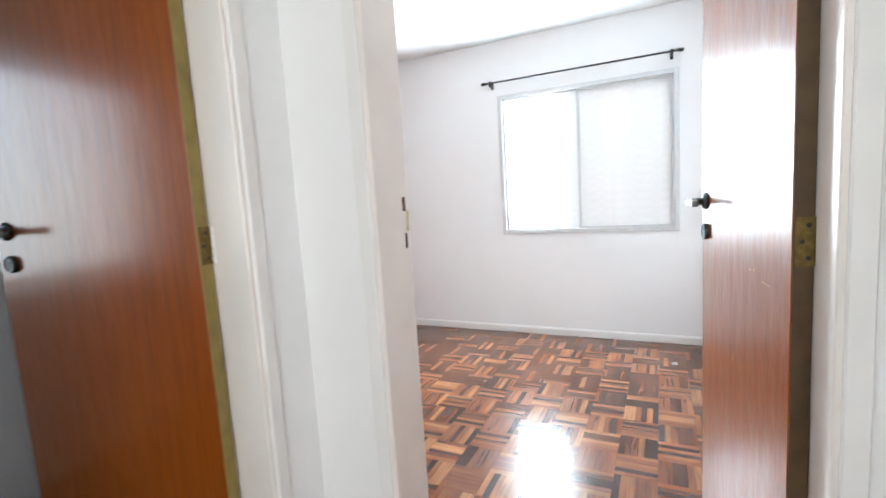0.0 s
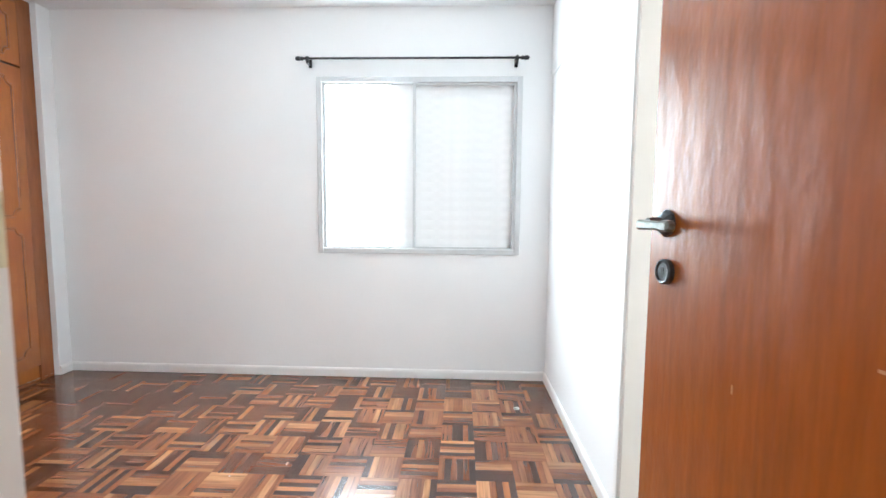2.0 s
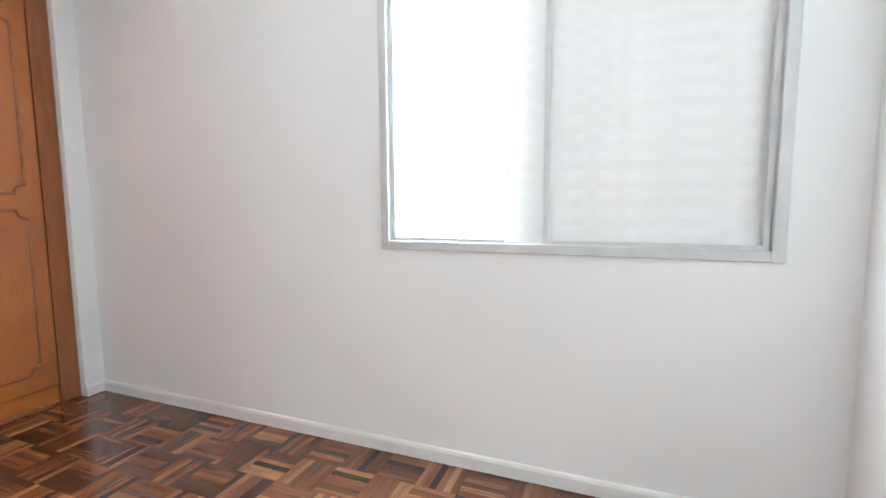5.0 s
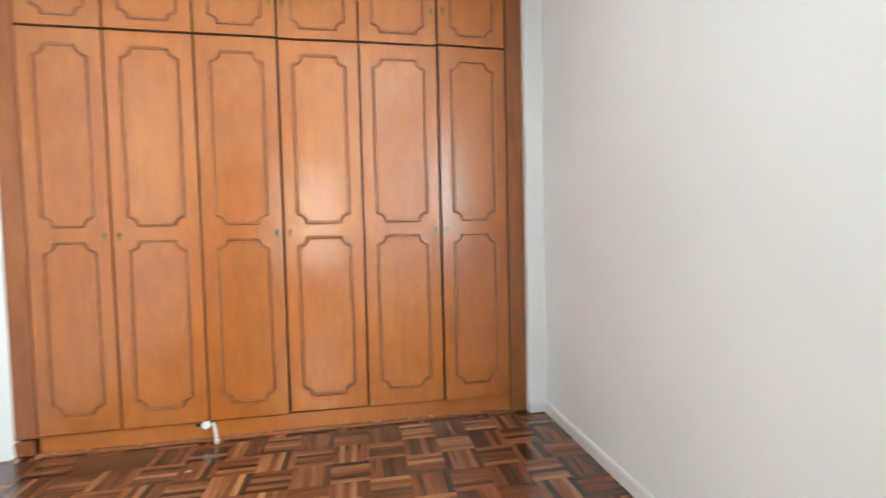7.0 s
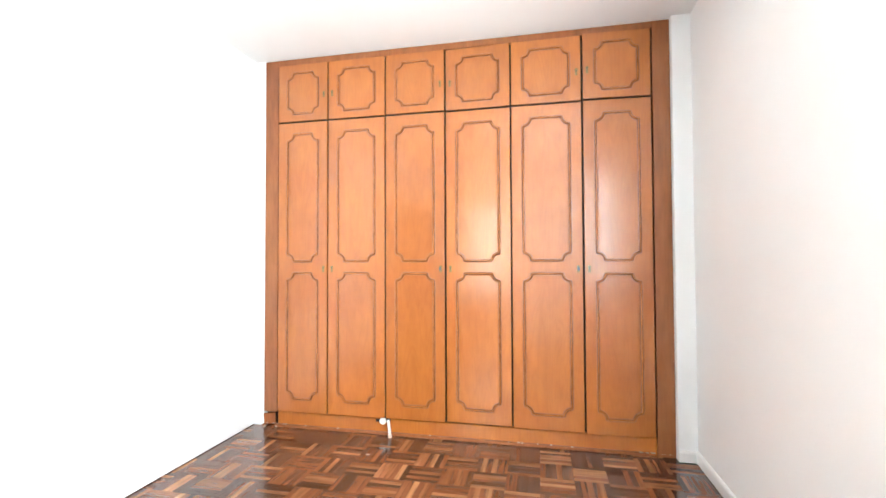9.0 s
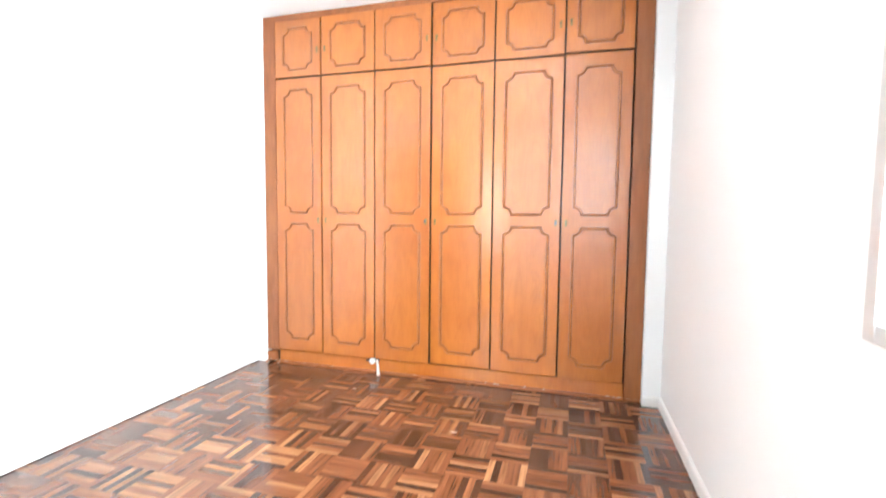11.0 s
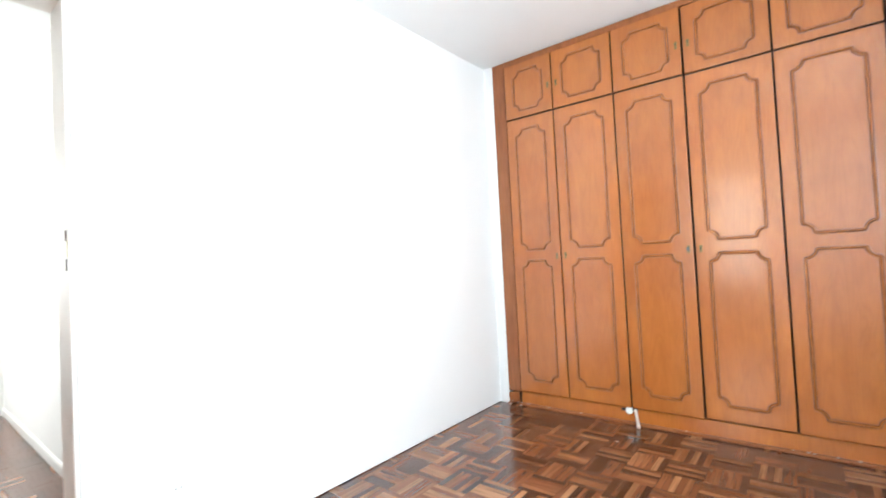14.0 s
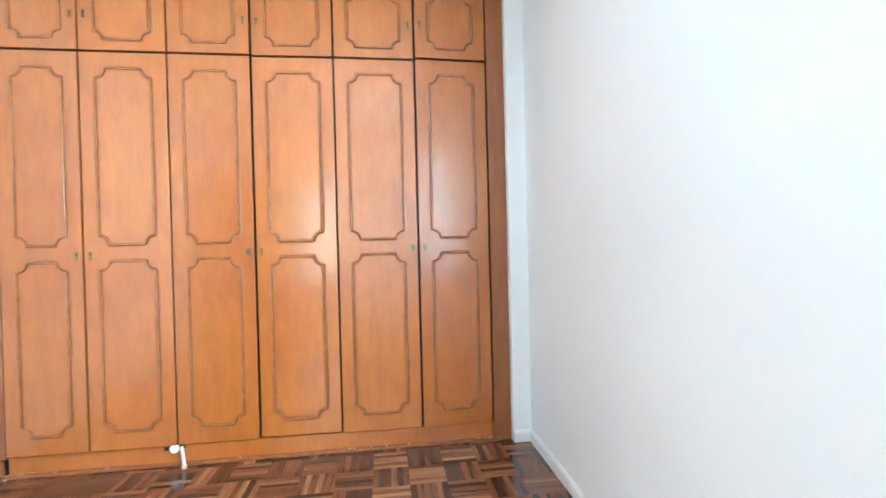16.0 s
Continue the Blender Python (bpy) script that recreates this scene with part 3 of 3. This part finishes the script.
sb.faces.new(v[:6][::-1])
sb.faces.new(v[6:])
slat_me = mesh_of("slat", sb, M_SLAT)
for i in range(nsl):
    s = new("slat", slat_me)
    s.parent, s.location = sh, (0, YN + 0.055, WZ0 + fw + i * pitch)

# ---- curtain rod ----
rod = empty("curtain_rod", Matrix.Translation((-0.505, 4.235, 2.222)), "black iron curtain rod on two brackets above the window", "curtain rod")
RX = 0.785
mx = pose(0, 0, 0, 0, 90, 0)
part("pole", lathe(bmesh.new(), [(0.0075, -RX + 0.03), (0.0075, RX - 0.03)], 14, mx), M_BLACK, rod, smooth=True)
for s in (-1, 1):
    part("finial", lathe(bmesh.new(), [(0.008, 0), (0.013, 0.004), (0.013, 0.012), (0.008, 0.018), (0.014, 0.024), (0.014, 0.040), (0.011, 0.050), (0.006, 0.054)], 14,
                         Matrix.Translation((s * (RX - 0.055), 0, 0)) @ pose(0, 0, 0, 0, 90 * s, 0)), M_BLACK, rod, smooth=True)
    b = lathe(bmesh.new(), [(0.014, -0.010), (0.016, -0.006), (0.016, 0.006), (0.014, 0.010)], 14, Matrix.Translation((s * 0.703, 0, 0)) @ mx)
    box(b, s * 0.703 - 0.009, s * 0.703 + 0.009, -0.004, 0.064, -0.03, -0.012)
    box(b, s * 0.703 - 0.011, s * 0.703 + 0.011, 0.058, 0.0645, -0.044, 0.010)
    part("bracket", b, M_BLACK, rod)

# ---- wardrobe ----
ward = empty("built_in_wardrobe", Matrix.Translation((XW, 0, 0)), "built-in wooden wardrobe with twelve moulded doors, orange-brown varnish", "wardrobe")
EDGES = [1.632, 2.012, 2.427, 2.835, 3.259, 3.692, 4.090]
LZ0, LZ1, UZ0, UZ1 = 0.112, 2.118, 2.131, 2.53
part("side_stile", bevelled(boxes((-0.045, -0.014, EDGES[0] - 0.108, EDGES[0] - 0.006, 0.098, H - 0.002)), 0.002, 1), M_WFRAME, ward)
part("side_stile", bevelled(boxes((-0.045, -0.010, EDGES[-1] + 0.006, 4.194, 0.0, H - 0.002)), 0.002, 1), M_WFRAME, ward)
part("top_rail", bevelled(boxes((-0.045, -0.012, EDGES[0] - 0.006, EDGES[-1] + 0.006, UZ1 + 0.006, H - 0.002)), 0.002, 1), M_WFRAME, ward)
part("plinth", bevelled(boxes((-0.07, -0.026, EDGES[0] - 0.006, EDGES[-1] + 0.006, 0.0, LZ0 - 0.008)), 0.003, 1), M_WARD, ward)
part("carcass", boxes((-0.57, -0.05, 1.53, 4.18, 0.01, H - 0.004)), M_GROOVE, ward, "dark interior behind the door gaps")
part("base_batten", bevelled(boxes((-0.03, -0.006, 1.605, 4.05, 0.0, 0.018)), 0.003, 1), M_WFRAME, ward)


def notched(y0, y1, z0, z1, r):
    """Closed outline with scooped corners and a small step beside each scoop."""
    pts = []
    for cy, cz, sy, sz in ((y0, z0, 1, 1), (y1, z0, -1, 1), (y1, z1, -1, -1), (y0, z1, 1, -1)):
        arc = [(cy + sy * r * math.cos(a), cz + sz * r * math.sin(a)) for a in [math.pi / 2 * k / 6 for k in range(7)]]
        arc = [(cy, cz + sz * (r + 0.012))] + [(cy + sy * 0.001, cz + sz * (r + 0.004))] + arc[::-1] + [(cy + sy * (r + 0.004), cz + sz * 0.001)] + [(cy + sy * (r + 0.012), cz)]
        if (sy, sz) in ((-1, 1), (1, -1)):
            arc = arc[::-1]
        pts += arc
    return pts


def moulding(y0, y1, z0, z1, r=0.047):
    """Half-round bead swept round the notched outline, on the face x = 0."""
    pts = notched(y0, y1, z0, z1, r)
    k = len(pts)
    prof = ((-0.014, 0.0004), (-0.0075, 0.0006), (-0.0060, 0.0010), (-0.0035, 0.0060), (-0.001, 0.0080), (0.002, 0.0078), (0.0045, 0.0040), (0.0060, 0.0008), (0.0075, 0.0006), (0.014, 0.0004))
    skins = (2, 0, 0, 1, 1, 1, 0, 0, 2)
    bm = bmesh.new()
    rows = []
    for i in range(k):
        a, c = Vector(pts[i - 1]), Vector(pts[(i + 1) % k])
        d = (c - a).normalized()
        nrm = Vector((-d.y, d.x))
        rows.append([bm.verts.new((h, pts[i][0] + nrm.x * o, pts[i][1] + nrm.y * o)) for o, h in prof])
    for i in range(k):
        j = (i + 1) % k
        for q in range(len(prof) - 1):
            f = bm.faces.new((rows[i][q], rows[i][q + 1], rows[j][q + 1], rows[j][q]))
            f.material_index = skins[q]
    return bm


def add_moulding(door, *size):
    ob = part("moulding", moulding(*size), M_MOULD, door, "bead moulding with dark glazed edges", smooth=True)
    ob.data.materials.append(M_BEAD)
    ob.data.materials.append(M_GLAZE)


def lock_plate(y, z, parent, key):
    b = lathe(bmesh.new(), [(0.010, 0), (0.010, 0.0016), (0.008, 0.0025)], 12, Matrix.Translation((0, y, z + 0.010)) @ pose(0, 0, 0, 0, 90, 0))
    box(b, 0.0, 0.002, y - 0.0075, y + 0.0075, z - 0.024, z + 0.010)
    e = part("keyhole_plate", b, M_BRASS, parent, "small old brass keyhole plate")
    part("keyhole", boxes((0.0015, 0.0029, y - 0.0016, y + 0.0016, z - 0.006, z + 0.012)), M_BLKMET, e)
    if key:
        kb = lathe(bmesh.new(), [(0.002, 0), (0.002, 0.022)], 8, Matrix.Translation((0, y, z + 0.006)) @ pose(0, 0, 0, 0, 90, 0))
        box(kb, 0.018, 0.021, y - 0.007, y + 0.007, z - 0.012, z + 0.006)
        part("key", kb, M_PEWTER, e)


rng = random.Random(4)
for i in range(6):
    y0, y1 = EDGES[i] + 0.005, EDGES[i + 1] - 0.005
    lean = 0.5 * (rng.random() - 0.5) - {3: -1.3, 5: 2.7}.get(i, 0.0)
    for upper in (False, True):
        z0, z1 = (UZ0, UZ1) if upper else (LZ0 + 0.008 * rng.random(), LZ1)
        hinge_left = i % 2 == 0
        yh = y0 if hinge_left else y1
        m = Matrix.Translation((0, yh, 0)) @ pose(0, 0, 0, 0, 0, lean * (1 if hinge_left else -1))
        nm = "upper_door" if upper else "door"
        a, b = y0 - yh, y1 - yh
        dr = part(nm, bevelled(boxes((-0.018, 0.0, a, b, z0, z1)), 0.0025, 2), M_WARD, ward, m=m)
        ins = 0.071
        if upper:
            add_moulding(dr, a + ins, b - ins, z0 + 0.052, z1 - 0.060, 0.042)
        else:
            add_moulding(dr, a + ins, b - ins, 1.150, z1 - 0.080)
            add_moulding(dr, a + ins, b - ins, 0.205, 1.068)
        ky = b - 0.026 if hinge_left else a + 0.026
        lock_plate(ky, 2.31 if upper else 1.10, dr, key=(i in (2, 4) and not upper))

flakes = bmesh.new()
for k in range(26):
    y = rng.choice((rng.uniform(1.54, 4.15), rng.uniform(1.53, 1.7), rng.uniform(4.0, 4.18), rng.uniform(2.9, 3.7)))
    w, z = rng.uniform(0.002, 0.008), 0.0182
    box(flakes, -0.022, -0.0055, y - w, y + w, z, z + rng.uniform(0.001, 0.004))
part("paint_flecks", flakes, M_DUST, ward, "pale paint flecks along the plinth")["kind"] = "stuff"

# ---- bathroom ----
def tile_mesh(x0, x1, z0, z1):
    return mesh_of("tile", bevelled(boxes((x0 + 0.0006, x1 - 0.0006, -0.004, 0.003, z0 + 0.0006, z1 - 0.0006)), 0.001, 1), M_TILE)


h = TS / 2
full, low = tile_mesh(-h, h, -h, h), tile_mesh(-h, h, h - TZ, h)
corner_n, corner_e = tile_mesh(-h, BX1 - TX - h - 0.003, -h, h), tile_mesh(h - (BYN - TY) + 0.003, h, -h, h)
for k in range(-1, 7):
    for j in range(-1, 15):
        x, z = TX - TS * (k + 0.5), TZ + TS * (j + 0.5)
        if QX0 < x < QX1 and QZ0 < z < QZ1:
            continue
        t = new("tile", corner_n if k == -1 and j >= 0 else low if j == -1 else full)
        t.parent, t.location = bath_n, (x, BYN - 0.003, z)
        if k == -1 and j == -1:
            t.location.x -= 0.035
for k in range(-1, 9):
    for j in range(-1, 15):
        t = new("tile", corner_e if k == -1 and j >= 0 else low if j == -1 else full)
        y = TY - TS * (k + 0.5) - (0.08 if k == -1 and j == -1 else 0)
        t.parent, t.matrix_basis = bath_e, Matrix.Translation((BX1 - 0.003, y, TZ + TS * (j + 0.5))) @ pose(0, 0, 0, 0, 0, -90)

bwin = empty("window_2", Matrix(), "small aluminium bathroom window with a tilting frosted sash", "window", kind="structure")
for r_ in ((QX0, QX0 + 0.025, QZ0, QZ1), (QX1 - 0.025, QX1, QZ0, QZ1), (QX0 + 0.025, QX1 - 0.025, QZ0, QZ0 + 0.025), (QX0 + 0.025, QX1 - 0.025, QZ1 - 0.025, QZ1)):
    part("frame", bevelled(boxes((r_[0], r_[1], BYN - 0.012, BYN + 0.06, r_[2], r_[3])), 0.002, 1), M_ALU, bwin)
ms = Matrix.Translation((0, BYN + 0.03, QZ0 + 0.03)) @ pose(0, 0, 0, 3.0)
a0, a1, hz = QX0 + 0.03, QX1 - 0.03, QZ1 - QZ0 - 0.06
sash = part("sash", boxes((a0, a0 + 0.018, 0, 0.016, 0, hz), (a1 - 0.018, a1, 0, 0.016, 0, hz), (a0 + 0.018, a1 - 0.018, 0, 0.016, 0, 0.018), (a0 + 0.018, a1 - 0.018, 0, 0.016, hz - 0.018, hz)), M_ALU, bwin, m=ms)
pane = part("pane", boxes((a0 + 0.018, a1 - 0.018, 0.006, 0.010, 0.018, hz - 0.018)), M_GLASS, sash)
pane.visible_shadow = False
part("stay", bevelled(boxes((QX1 - 0.06, QX1 - 0.05, BYN + 0.0, BYN + 0.025, QZ1 - 0.10, QZ1 - 0.028)), 0.002, 1), M_ALU, bwin)
part("catch", bevelled(boxes((QX1 - 0.10, QX1 - 0.075, BYN + 0.005, BYN + 0.03, QZ0 + 0.026, QZ0 + 0.05)), 0.003, 1), M_PEWTER, bwin, "dark window catch")

toilet = empty("toilet", Matrix.Translation((1.655, 4.42, 0)) @ Matrix.Diagonal((1.03, 1.0, 1.13, 1)), "dark maroon ceramic toilet with a closed white lid", "toilet")


def oval(cx, cy, rx, ry, z, seg=28, back=0.0):
    out = []
    for i in range(seg):
        a = 2 * math.pi * i / seg
        y = cy + ry * math.sin(a)
        out.append((cx + rx * math.copysign(abs(math.cos(a)) ** 0.68, math.cos(a)), min(y, back) if back else y, z))
    return out


tb = bmesh.new()
loft(tb, [oval(0, -0.315, 0.112, 0.205, 0.0), oval(0, -0.315, 0.110, 0.200, 0.012), oval(0, -0.305, 0.092, 0.172, 0.05), oval(0, -0.295, 0.080, 0.148, 0.11),
          oval(0, -0.300, 0.088, 0.152, 0.16), oval(0, -0.335, 0.122, 0.195, 0.205), oval(0, -0.370, 0.158, 0.235, 0.26), oval(0, -0.390, 0.178, 0.255, 0.31),
          oval(0, -0.395, 0.185, 0.262, 0.345), oval(0, -0.395, 0.18, 0.257, 0.352)])
part("bowl", tb, M_MAROON, toilet, smooth=True)
sb = bmesh.new()
loft(sb, [oval(0, -0.395, 0.183, 0.262, 0.353), oval(0, -0.395, 0.190, 0.268, 0.357), oval(0, -0.395, 0.190, 0.268, 0.364), oval(0, -0.395, 0.186, 0.264, 0.367)])
part("seat_ring", sb, M_SEAT, toilet, smooth=True)
sb = bmesh.new()
loft(sb, [oval(0, -0.395, 0.186, 0.266, 0.368), oval(0, -0.395, 0.192, 0.272, 0.373), oval(0, -0.395, 0.192, 0.272, 0.382), oval(0, -0.395, 0.180, 0.260, 0.390), oval(0, -0.395, 0.10, 0.15, 0.392)])
part("lid", sb, M_SEAT, toilet, "closed white plastic lid", smooth=True)
part("outlet", loft(bmesh.new(), [oval(0, -0.12, 0.07, 0.085, 0.0), oval(0, -0.12, 0.06, 0.07, 0.10), oval(0, -0.10, 0.075, 0.07, 0.2), oval(0, -0.09, 0.09, 0.07, 0.32)]), M_MAROON, toilet, smooth=True)

bidet = empty("bidet", Matrix.Translation((1.17, 4.40, 0)), "dark brown ceramic bidet beside the toilet", "bidet")
bb = bmesh.new()
loft(bb, [oval(0, -0.32, 0.10, 0.20, 0.0), oval(0, -0.31, 0.09, 0.18, 0.08), oval(0, -0.30, 0.10, 0.18, 0.18), oval(0, -0.30, 0.15, 0.23, 0.27), oval(0, -0.30, 0.183, 0.27, 0.35),
          oval(0, -0.30, 0.185, 0.272, 0.38), oval(0, -0.30, 0.175, 0.262, 0.388), oval(0, -0.31, 0.125, 0.20, 0.384), oval(0, -0.31, 0.11, 0.18, 0.34), oval(0, -0.31, 0.05, 0.09, 0.27)])
part("bowl", bb, M_MAROON, bidet, smooth=True)
part("tap", lathe(bmesh.new(), [(0.016, 0.388), (0.016, 0.40), (0.010, 0.41), (0.010, 0.44), (0.02, 0.45), (0.02, 0.465), (0.008, 0.47)], 14, Matrix.Translation((0, -0.075, 0))), M_CHROME, bidet, smooth=True)

valve = empty("flush_valve", Matrix.Translation((1.612, BYN - 0.006, 1.15)), "grey metal flush valve box with a chrome button on the tiles", "flush valve")
part("body", bevelled(boxes((-0.05, 0.05, -0.042, 0.0, -0.078, 0.078)), 0.007, 3), M_BOX, valve, smooth=True)
part("button", lathe(bmesh.new(), [(0.02, 0), (0.02, 0.004), (0.012, 0.008), (0.011, 0.018), (0.004, 0.02)], 20, Matrix.Translation((0.018, -0.042, -0.035)) @ pose(0, 0, 0, 90)), M_CHROME, valve, smooth=True)

tap = empty("shower_valve", Matrix.Translation((BX1 - 0.006, 4.31, 1.86)), "chrome wall valve with a rounded knob", "valve")
mt = pose(0, 0, 0, 0, -90, 0)
part("flange", lathe(bmesh.new(), [(0.03, 0), (0.03, 0.004), (0.02, 0.016), (0.014, 0.02), (0.013, 0.045)], 20, mt), M_CHROME, tap, smooth=True)
part("knob", lathe(bmesh.new(), [(0.012, 0.04), (0.022, 0.048), (0.026, 0.06), (0.024, 0.078), (0.014, 0.088)], 12, mt), M_CHROME, tap, smooth=True)

holder = empty("paper_holder", Matrix.Translation((BX1 - 0.006, 4.0, 0.52)), "dark maroon ceramic toilet paper holder on the tiled wall", "paper holder")
hb = bmesh.new()
box(hb, -0.012, 0.0, -0.085, 0.085, -0.085, 0.085)
box(hb, -0.07, -0.012, -0.085, -0.062, -0.05, 0.085)
box(hb, -0.07, -0.012, 0.062, 0.085, -0.05, 0.085)
part("body", bevelled(hb, 0.006, 2), M_MAROON, holder, smooth=True)
part("roller", lathe(bmesh.new(), [(0.014, -0.066), (0.017, -0.06), (0.017, 0.06), (0.014, 0.066)], 16, Matrix.Translation((-0.05, 0, 0.0)) @ pose(0, 0, 0, 90)), M_WPLAST, holder, smooth=True)

# ---- small things ----
cab = empty("valve_stub", Matrix.Translation((XW - 0.026, 2.405, 0)), "white plastic pipe stub with a round cap at the wardrobe plinth", "pipe")
part("cap", lathe(bmesh.new(), [(0.021, 0), (0.023, 0.004), (0.023, 0.016), (0.018, 0.02)], 18, Matrix.Translation((0, 0, 0.09)) @ pose(0, 0, 0, 0, 90, 0)), M_WPLAST, cab, smooth=True)
clip = boxes((0, 0.012, -0.05, -0.02, 0.082, 0.098))
box(clip, 0, 0.012, 0.02, 0.05, 0.088, 0.104)
box(clip, 0, 0.012, -0.012, 0.03, 0.108, 0.122)
part("clamp", bevelled(clip, 0.002, 1), M_BLACK, cab, "black clamp")
cu = bmesh.new()
rings = []
for k in range(9):
    a = k / 8
    c = Vector((0.012 + 0.035 * a, 0.034 + 0.026 * a, 0.100 - 0.088 * a ** 1.5))
    rings.append([c + Vector((0.007 * math.cos(q), 0.009 * math.sin(q), 0.004 * math.sin(q))) for q in [2 * math.pi * i / 10 for i in range(10)]])
part("tube", loft(cu, rings), M_TUBE, cab, "short bent white tube", smooth=True)
part("tube_end", lathe(bmesh.new(), [(0.011, 0.0), (0.013, 0.003), (0.013, 0.016), (0.01, 0.018)], 12, Matrix.Translation((0.048, 0.061, 0.0))), plain("pinkish_plastic", (0.6, 0.42, 0.36), 0.4), cab, "pinkish tube end", smooth=True)

chip = bmesh.new()
loft(chip, [[(0.02, 0, 0), (0.008, 0.018, 0), (-0.012, 0.014, 0), (-0.02, -0.002, 0), (-0.006, -0.016, 0), (0.012, -0.013, 0)],
            [(0.017, 0.002, 0.006), (0.008, 0.014, 0.010), (-0.01, 0.012, 0.004), (-0.017, 0, 0.009), (-0.004, -0.013, 0.012), (0.011, -0.011, 0.005)]])
tagged(part("plastic_scrap", chip, M_FOIL, m=Matrix.Translation((0.195, 3.828, 0.0005))), "small grey crumpled plastic scrap on the parquet", "scrap")
sock = empty("wall_socket", Matrix.Translation((-0.80, YS, 0.30)), "white wall socket plate on the white wall", "socket")
part("plate", bevelled(boxes((-0.035, 0.035, 0, 0.007, -0.055, 0.055)), 0.003, 2), M_WPLAST, sock)
for x in (-0.01, 0.01):
    part("socket_hole", lathe(bmesh.new(), [(0.0025, 0), (0.0025, 0.0008)], 8, Matrix.Translation((x, 0.0075, 0)) @ pose(0, 0, 0, -90)), M_BLKMET, sock)
crumb = empty("plaster_crumbs", Matrix.Translation((XW + 0.0, 1.50, 0)), "broken wood and plaster crumbs at the wardrobe corner", "debris")
for k in range(7):
    x, y, s = rng.uniform(-0.01, 0.03), rng.uniform(0.02, 0.13), rng.uniform(0.005, 0.012)
    part("crumb", bevelled(boxes((x - s, x + s, y - s, y + s * 0.6, 0, s * 1.1)), s * 0.3, 1), M_DUST if k % 2 else M_WFRAME, crumb)
part("broken_edge", bevelled(boxes((-0.012, 0.006, 0.0, 0.085, 0.0, 0.078)), 0.005, 1), M_WFRAME, crumb, m=pose(-0.02, 0.022, 0.004, 5, 0, 8))
for x, y, r in ((-0.977, 3.164, 0.009), (-2.384, 3.195, 0.013), (-2.78, 2.42, 0.010), (-1.55, 2.83, 0.004), (-1.2, 3.05, 0.004)):
    st = bmesh.new()
    ring = [(r * (0.6 + 0.5 * rng.random()) * math.cos(a), 1.7 * r * (0.6 + 0.5 * rng.random()) * math.sin(a)) for a in [2 * math.pi * i / 12 for i in range(12)]]
    loft(st, [[(p[0], p[1], 0) for p in ring], [(p[0] * 0.9, p[1] * 0.9, 0.0007) for p in ring]])
    tagged(part("paint_spot", st, M_SPOT, m=Matrix.Translation((x, y, 0.0003))), "pale dried paint spot on the parquet", "stain")

# ---- parquet pieces ----
SQ, NF = 0.1745, 6
FW = SQ / NF
PX, PY = XE - 0.004, YN - 0.004
piece_x = mesh_of("parquet_strip", boxes((-SQ / 2 + 0.0003, SQ / 2 - 0.0003, -FW / 2 + 0.0003, FW / 2 - 0.0003, -0.008, 0.0)), M_PARQ_X)
piece_y = mesh_of("parquet_strip", boxes((-FW / 2 + 0.0003, FW / 2 - 0.0003, -SQ / 2 + 0.0003, SQ / 2 - 0.0003, -0.008, 0.0)), M_PARQ_Y)
verts, faces, slots = [], [], []


def loose_strip(x0, x1, y0, y1, z, slot):
    k = len(verts)
    slots.extend([slot] * 5)
    verts.extend(((x0, y0, -0.008), (x1, y0, -0.008), (x1, y1, -0.008), (x0, y1, -0.008), (x0, y0, z), (x1, y0, z), (x1, y1, z), (x0, y1, z)))
    faces.extend(((k + 4, k + 5, k + 6, k + 7), (k, k + 1, k + 5, k + 4), (k + 1, k + 2, k + 6, k + 5), (k + 2, k + 3, k + 7, k + 6), (k + 3, k, k + 4, k + 7)))


count = 0
for i in range(26):
    for j in range(36):
        xc, yc = PX - SQ * (i + 0.5), PY - SQ * (j + 0.5)
        bedroom = -3.2 < xc < XE and yc > YS - T
        hall = HX0 - 0.1 < xc < HX1 and HY0 < yc
        if xc < -3.2 and not yc < YS - T or not (bedroom or hall or (-2.5 < xc and yc < YS - T)):
            continue
        near = -1.75 < xc < -0.1 and 2.55 < yc < 3.62
        for k in range(NF):
            off = (k - (NF - 1) / 2) * FW
            dz = rng.uniform(-0.0005, 0.0)
            along = (i + j) % 2 == 0
            if near and count < 300:
                o = new("parquet_strip", piece_x if along else piece_y)
                o.parent, o.location = floor, ((xc, yc + off, dz) if along else (xc + off, yc, dz))
                count += 1
            else:
                g = 0.0003
                if along:
                    loose_strip(xc - SQ / 2 + g, xc + SQ / 2 - g, yc + off - FW / 2 + g, yc + off + FW / 2 - g, dz, 0)
                else:
                    loose_strip(xc + off - FW / 2 + g, xc + off + FW / 2 - g, yc - SQ / 2 + g, yc + SQ / 2 - g, dz, 1)
me = bpy.data.meshes.new("parquet_strips")
me.from_pydata(verts, [], faces)
me.update()
me.materials.append(M_REST_X)
me.materials.append(M_REST_Y)
me.polygons.foreach_set("material_index", slots)
rest = new("parquet_strips", me)
rest.parent = floor
rest["kind"] = "stuff"
